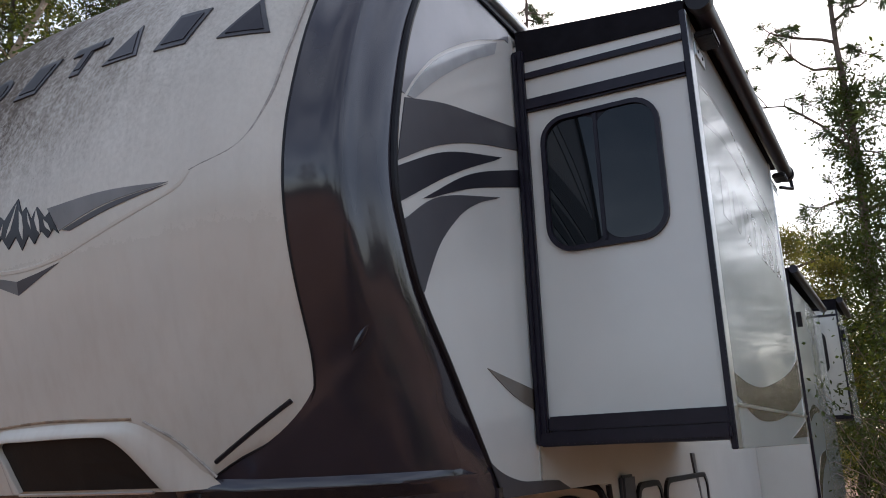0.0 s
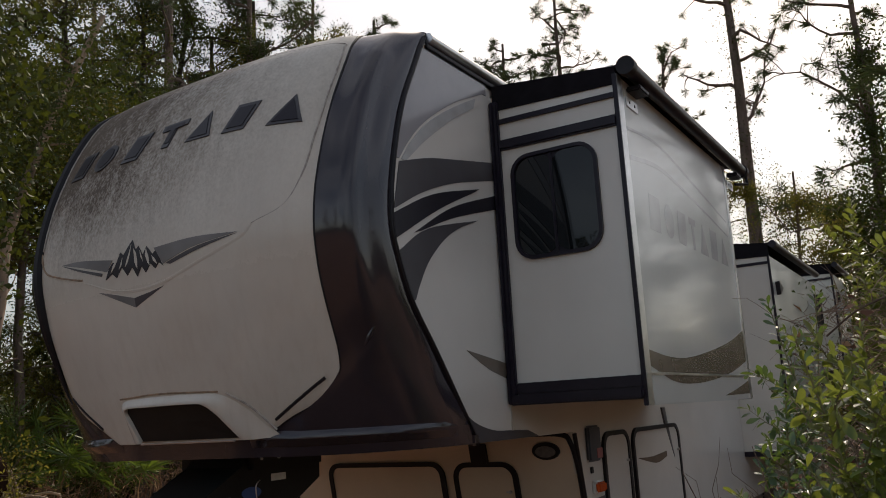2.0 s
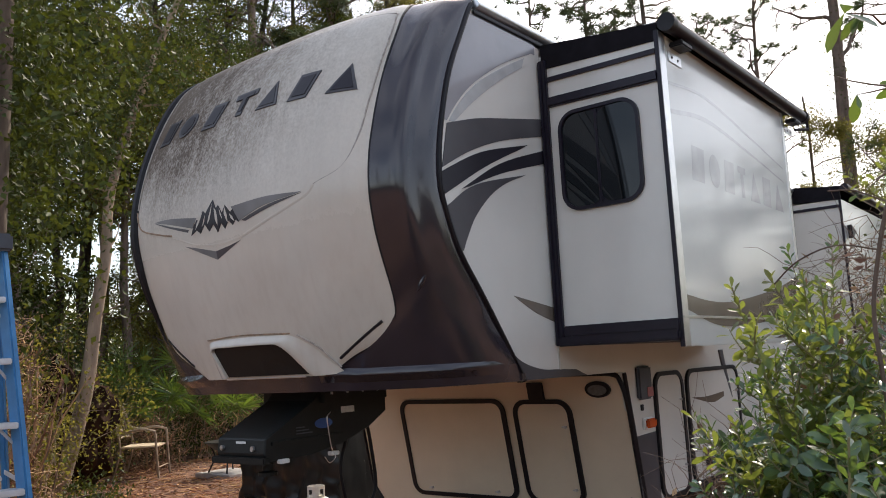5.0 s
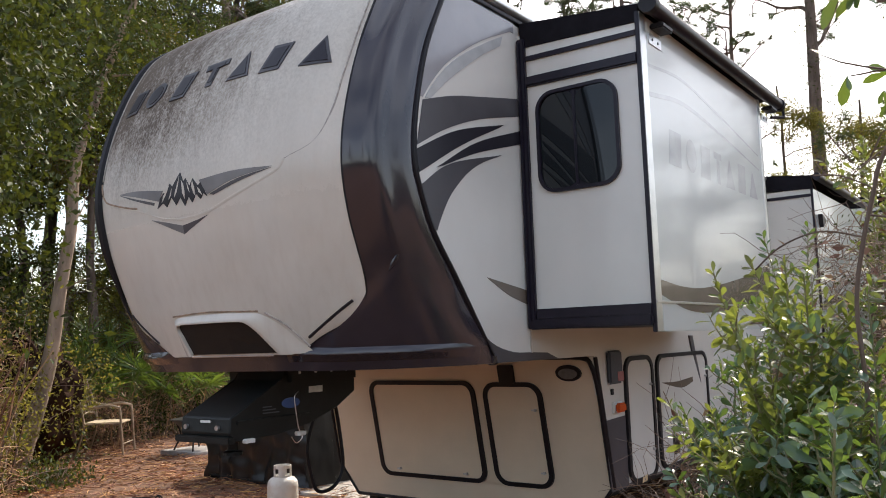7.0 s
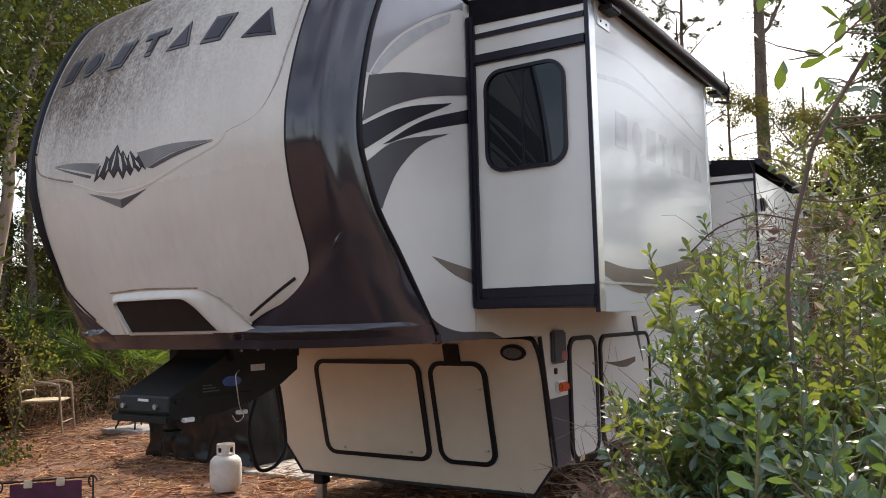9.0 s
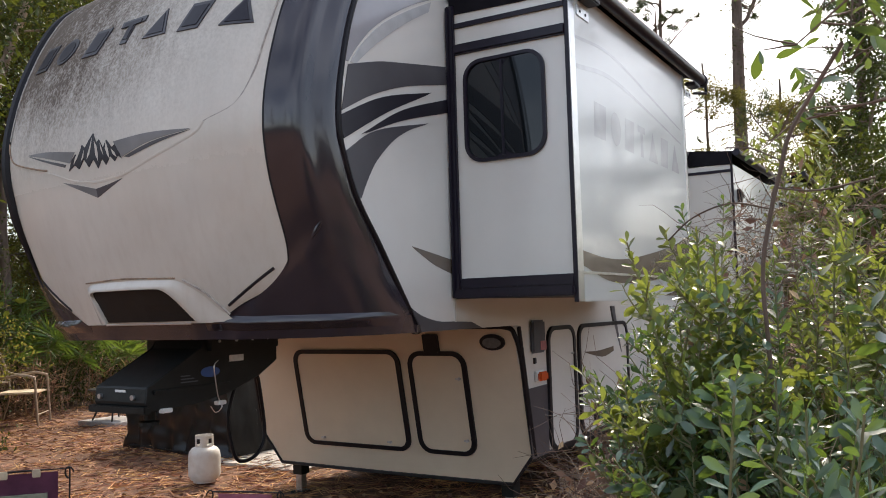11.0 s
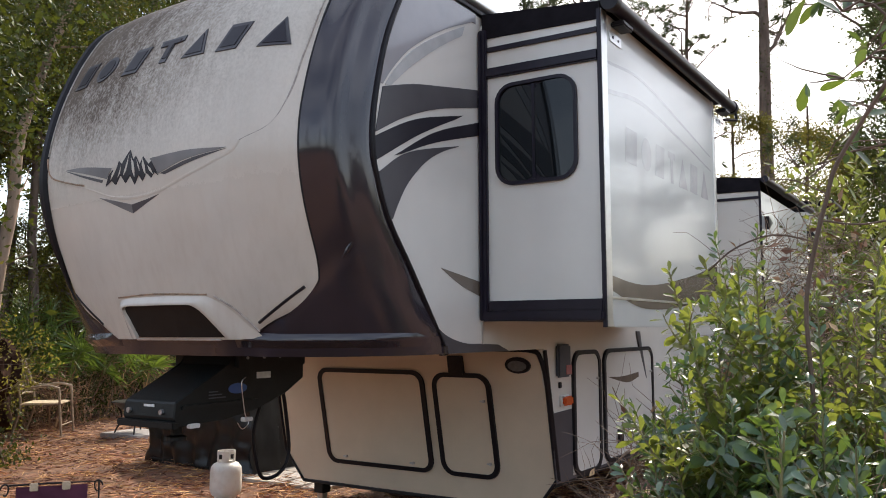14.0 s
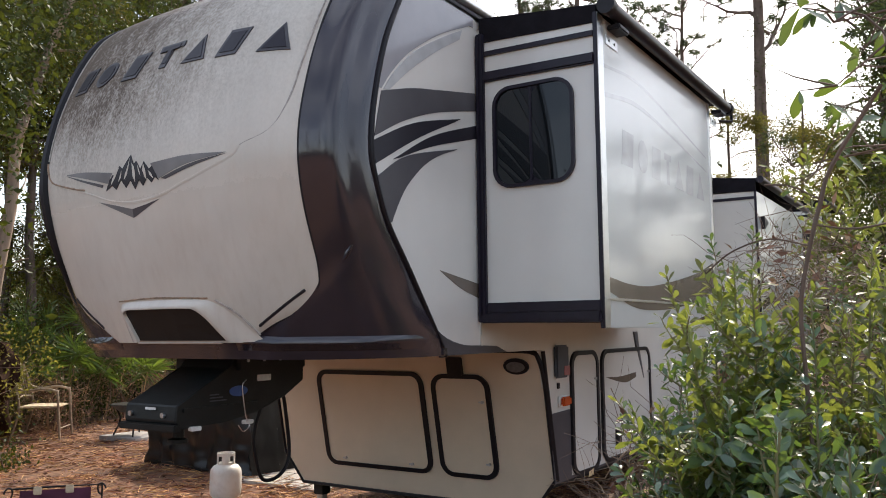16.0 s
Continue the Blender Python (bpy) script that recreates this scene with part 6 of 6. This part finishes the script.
# patio chair
def chair(m):
    t = thing("patio_chair", m, "weathered bronze metal patio armchair with a tan seat", "chair")
    def W(p):
        return m @ Vector(p)
    s = part("seat", box(-0.26, 0.26, -0.25, 0.25, 0.42, 0.45, 0.012, m=m), M_chairseat, t, "tan sling seat")
    for z, y in ((0.90, 0.355), (0.56, 0.265)):
        part("back_rail", tube([W((-0.29, y, z)), W((0, y + 0.02, z + 0.02)), W((0.29, y, z))], 0.012, 8), M_chair, t, smooth=True)
    for k in range(5):
        part("back_bar", tube([W((-0.20 + 0.10 * k, 0.27, 0.56)), W((-0.20 + 0.10 * k, 0.36, 0.90))], 0.007, 6), M_chair, t)
    for x in (-0.29, 0.29):
        part("front_leg", tube([W(p) for p in curve([(x, -0.30, 0), (x, -0.27, 0.35), (x, -0.25, 0.62), (x, -0.20, 0.66)], 5)], 0.019, 8), M_chair, t, smooth=True)
        part("back_leg", tube([W(p) for p in curve([(x, 0.34, 0), (x, 0.24, 0.4), (x, 0.30, 0.75), (x, 0.40, 1.02)], 5)], 0.019, 8), M_chair, t, smooth=True)
        part("armrest", tube([W(p) for p in curve([(x, -0.26, 0.64), (x, -0.1, 0.68), (x, 0.15, 0.66), (x, 0.28, 0.70)], 5)], 0.022, 8), M_chair, t, smooth=True)
        part("side_bar", tube([W((x, -0.28, 0.43)), W((x, 0.25, 0.43))], 0.012, 8), M_chair, t)
    part("top_rail", tube([W(p) for p in curve([(-0.29, 0.40, 1.0), (0, 0.42, 1.04), (0.29, 0.40, 1.0)], 5)], 0.019, 8), M_chair, t, smooth=True)
    part("cross_bar", tube([W((-0.29, -0.275, 0.14)), W((0.29, -0.275, 0.14))], 0.010, 8), M_chair, t)
    return t


chair(pose(-11.40, 6.61, 0, 0, 0, 132) @ Matrix.Scale(1.15, 4))

# low fire ring on a slab
sl = thing("concrete_slab", (-10.0, 7.3, 0), "grey square paving slab on the ground", "slab")
part("slab", box(-10.45, -9.55, 6.95, 7.65, -0.03, 0.05, 0.01), M_slab, sl)
fp = thing("fire_pit_stand", (-10.0, 7.3, 0.05), "dark iron fire pit stand with curved legs", "fire pit")
part("bowl", lathe([(0.05, 0.38), (0.25, 0.42), (0.38, 0.52), (0.40, 0.53), (0.39, 0.54)], (-10.0, 7.3, 0), 24), M_iron, fp, smooth=True)
for k in range(4):
    a = math.pi / 4 + math.pi / 2 * k
    cx, cy = math.cos(a), math.sin(a)
    part("leg", tube(curve([(-10 + 0.33 * cx, 7.3 + 0.33 * cy, 0.52), (-10 + 0.24 * cx, 7.3 + 0.24 * cy, 0.3), (-10 + 0.34 * cx, 7.3 + 0.34 * cy, 0.05)], 6), 0.014, 6), M_iron, fp, smooth=True)
part("ring", tube([(-10 + 0.27 * math.cos(2 * math.pi * k / 20), 7.3 + 0.27 * math.sin(2 * math.pi * k / 20), 0.24) for k in range(21)], 0.010, 6), M_iron, fp)

# pale pavers beside the covered grill
paving = thing("pavement", (-5.3, 5.9, 0), "short path of pale worn square pavers", "pavement", "", "structure")
me = bpy.data.meshes.new("paver")
b = box(-0.145, 0.145, -0.145, 0.145, -0.03, 0.022, 0.006)
b.to_mesh(me)
b.free()
me.materials.append(M_paver)
for i in range(5):
    for k in range(7):
        ob = new("paver", me)
        ob.parent = paving
        ob.matrix_local = pose(-0.55 + 0.30 * i + rng.normal() * 0.006, -0.35 + 0.30 * k + rng.normal() * 0.006, 0.012 + rng.normal() * 0.004, rng.normal() * 0.8, rng.normal() * 0.8, rng.normal() * 1.2)

# dark uprooted stump
X, Y = at(63.1, 14.3)
st = thing("uprooted_stump", (X, Y, 0), "dark rotten root plate of a fallen tree", "stump")
bm = bmesh.new()
bmesh.ops.create_icosphere(bm, subdivisions=4, radius=1)
for v in bm.verts:
    n = 1 + 0.35 * noise.noise(v.co * 2.2) + 0.18 * noise.noise(v.co * 6) + 0.10 * noise.noise(v.co * 17)
    v.co = Vector((X + v.co.x * 0.85 * n, Y + v.co.y * 0.55 * n, max(-0.05, 0.78 + v.co.z * 1.02 * n)))
part("root_plate", bm, M_stump, st, smooth=True)

# step ladder
def ladder(origin, yaw):
    m = pose(*origin, 0, 0, yaw)     # local: x along the steps, -y is the climbing side
    t = thing("step_ladder", m, "blue fibreglass step ladder with aluminium steps, standing open", "ladder")
    H = 2.30
    def W(p):
        return m @ Vector(p)
    def bar(name, a, b, w, d, mt, lab=""):
        A, B = Vector(a), Vector(b)
        q = (B - A).to_track_quat('Z', 'Y').to_matrix().to_4x4()
        return part(name, box(-w / 2, w / 2, -d / 2, d / 2, 0, (B - A).length, 0.006, m=m @ Matrix.Translation(A) @ q), mt, t, lab)
    for s in (-1, 1):
        bar("front_rail", (s * 0.40, -0.52, 0), (s * 0.20, -0.06, H), 0.03, 0.085, M_bluef, "blue fibreglass front rail")
        bar("back_rail", (s * 0.37, 0.52, 0), (s * 0.19, 0.05, H), 0.028, 0.05, M_bluef, "blue fibreglass back rail")
    for k in range(1, 8):
        z = 0.292 * k
        f = z / H
        y, w = -0.52 + 0.46 * f, 0.40 - 0.20 * f
        b = part("step", box(-w, w, y - 0.045, y + 0.045, z - 0.025, z + 0.003, 0.004, m=m), M_step, t, "ribbed aluminium step")
        if k % 2 == 0:
            part("rear_brace", box(-0.37 + 0.18 * f, 0.37 - 0.18 * f, 0.50 - 0.46 * f, 0.525 - 0.46 * f, z - 0.012, z + 0.012, 0.003, m=m), M_step, t)
        for s in (-1, 1):
            part("step_brace", tube([W((s * w * 0.97, y + 0.01, z - 0.10)), W((s * w * 0.72, y + 0.01, z - 0.022))], 0.008, 6), M_step, t)
    top = part("top_cap", box(-0.25, 0.25, -0.13, 0.13, H - 0.03, H + 0.055, 0.012, m=m), M_plastic, t, "dark grey plastic top cap")
    bm = prism([(0.10 * math.cos(2 * math.pi * k / 20), H + 0.012 + 0.025 * math.sin(2 * math.pi * k / 20)) for k in range(20)], "y", -0.134, -0.129)
    bm.transform(m)
    part("badge", bm, M_step, top, "pale oval maker's badge")
    bar("spreader", (0.285, -0.28, 1.2), (0.27, 0.275, 1.2), 0.004, 0.025, M_step)
    return t


ladder((-2.95, 0.42, 0), 72)

# garden flags on wire stands
def flag(x, y, top, w, h, yaw, mt, patch, label):
    m = pose(x, y, 0, 0, 0, yaw)
    t = thing("garden_flag", m, label, "flag", "garden flags")
    def W(p):
        return m @ Vector(p)
    part("stand", tube([W(p) for p in [(w / 2 + 0.05, 0, -0.05), (w / 2 + 0.05, 0, top * 0.6), (w / 2 + 0.05, 0, top + 0.01), (0, 0, top + 0.012), (-w / 2 - 0.03, 0, top + 0.01)]], 0.005, 6), M_iron, t, "black wire stand")
    for s in (-1, 1):
        cx = s * (w / 2 + 0.045)
        part("curl", tube([W((cx + s * 0.022 * math.cos(a) * (1 - a / 9), 0, top + 0.012 - 0.022 + 0.026 * math.sin(a))) for a in [k * 0.45 for k in range(13)]], 0.004, 6), M_iron, t)
    bm = bmesh.new()
    n = 12
    g = [[bm.verts.new((-w / 2 + w * i / n, 0.012 * math.sin(i * 1.1 + j * 0.5) * (j / n), top - h * j / n)) for i in range(n + 1)] for j in range(n + 1)]
    for a, b in zip(g, g[1:]):
        for i in range(n):
            bm.faces.new((a[i], a[i + 1], b[i + 1], b[i]))
    r = bmesh.ops.solidify(bm, geom=bm.faces[:], thickness=0.002)
    bm.transform(m)
    cl = part("cloth", bm, mt, t, smooth=True)
    if patch:
        part("patch", box(-w * 0.33, w * 0.36, -0.022, -0.016, top - h * 0.62, top - h * 0.22, m=m), M_flagp, cl, "faded printed patch")
        for s in (-0.25, 0.2):
            part("clip", box(w * s - 0.018, w * s + 0.018, -0.012, 0.006, top - 0.02, top + 0.016, 0.003, m=m), M_chairseat, t)
    return t


flag(-2.50, 1.22, 0.92, 0.31, 0.42, 50, M_flag, True, "faded purple garden flag on a black wire stand")
flag(-1.95, 2.10, 0.70, 0.30, 0.40, 20, M_pink, False, "pink garden flag drooping from its stand")
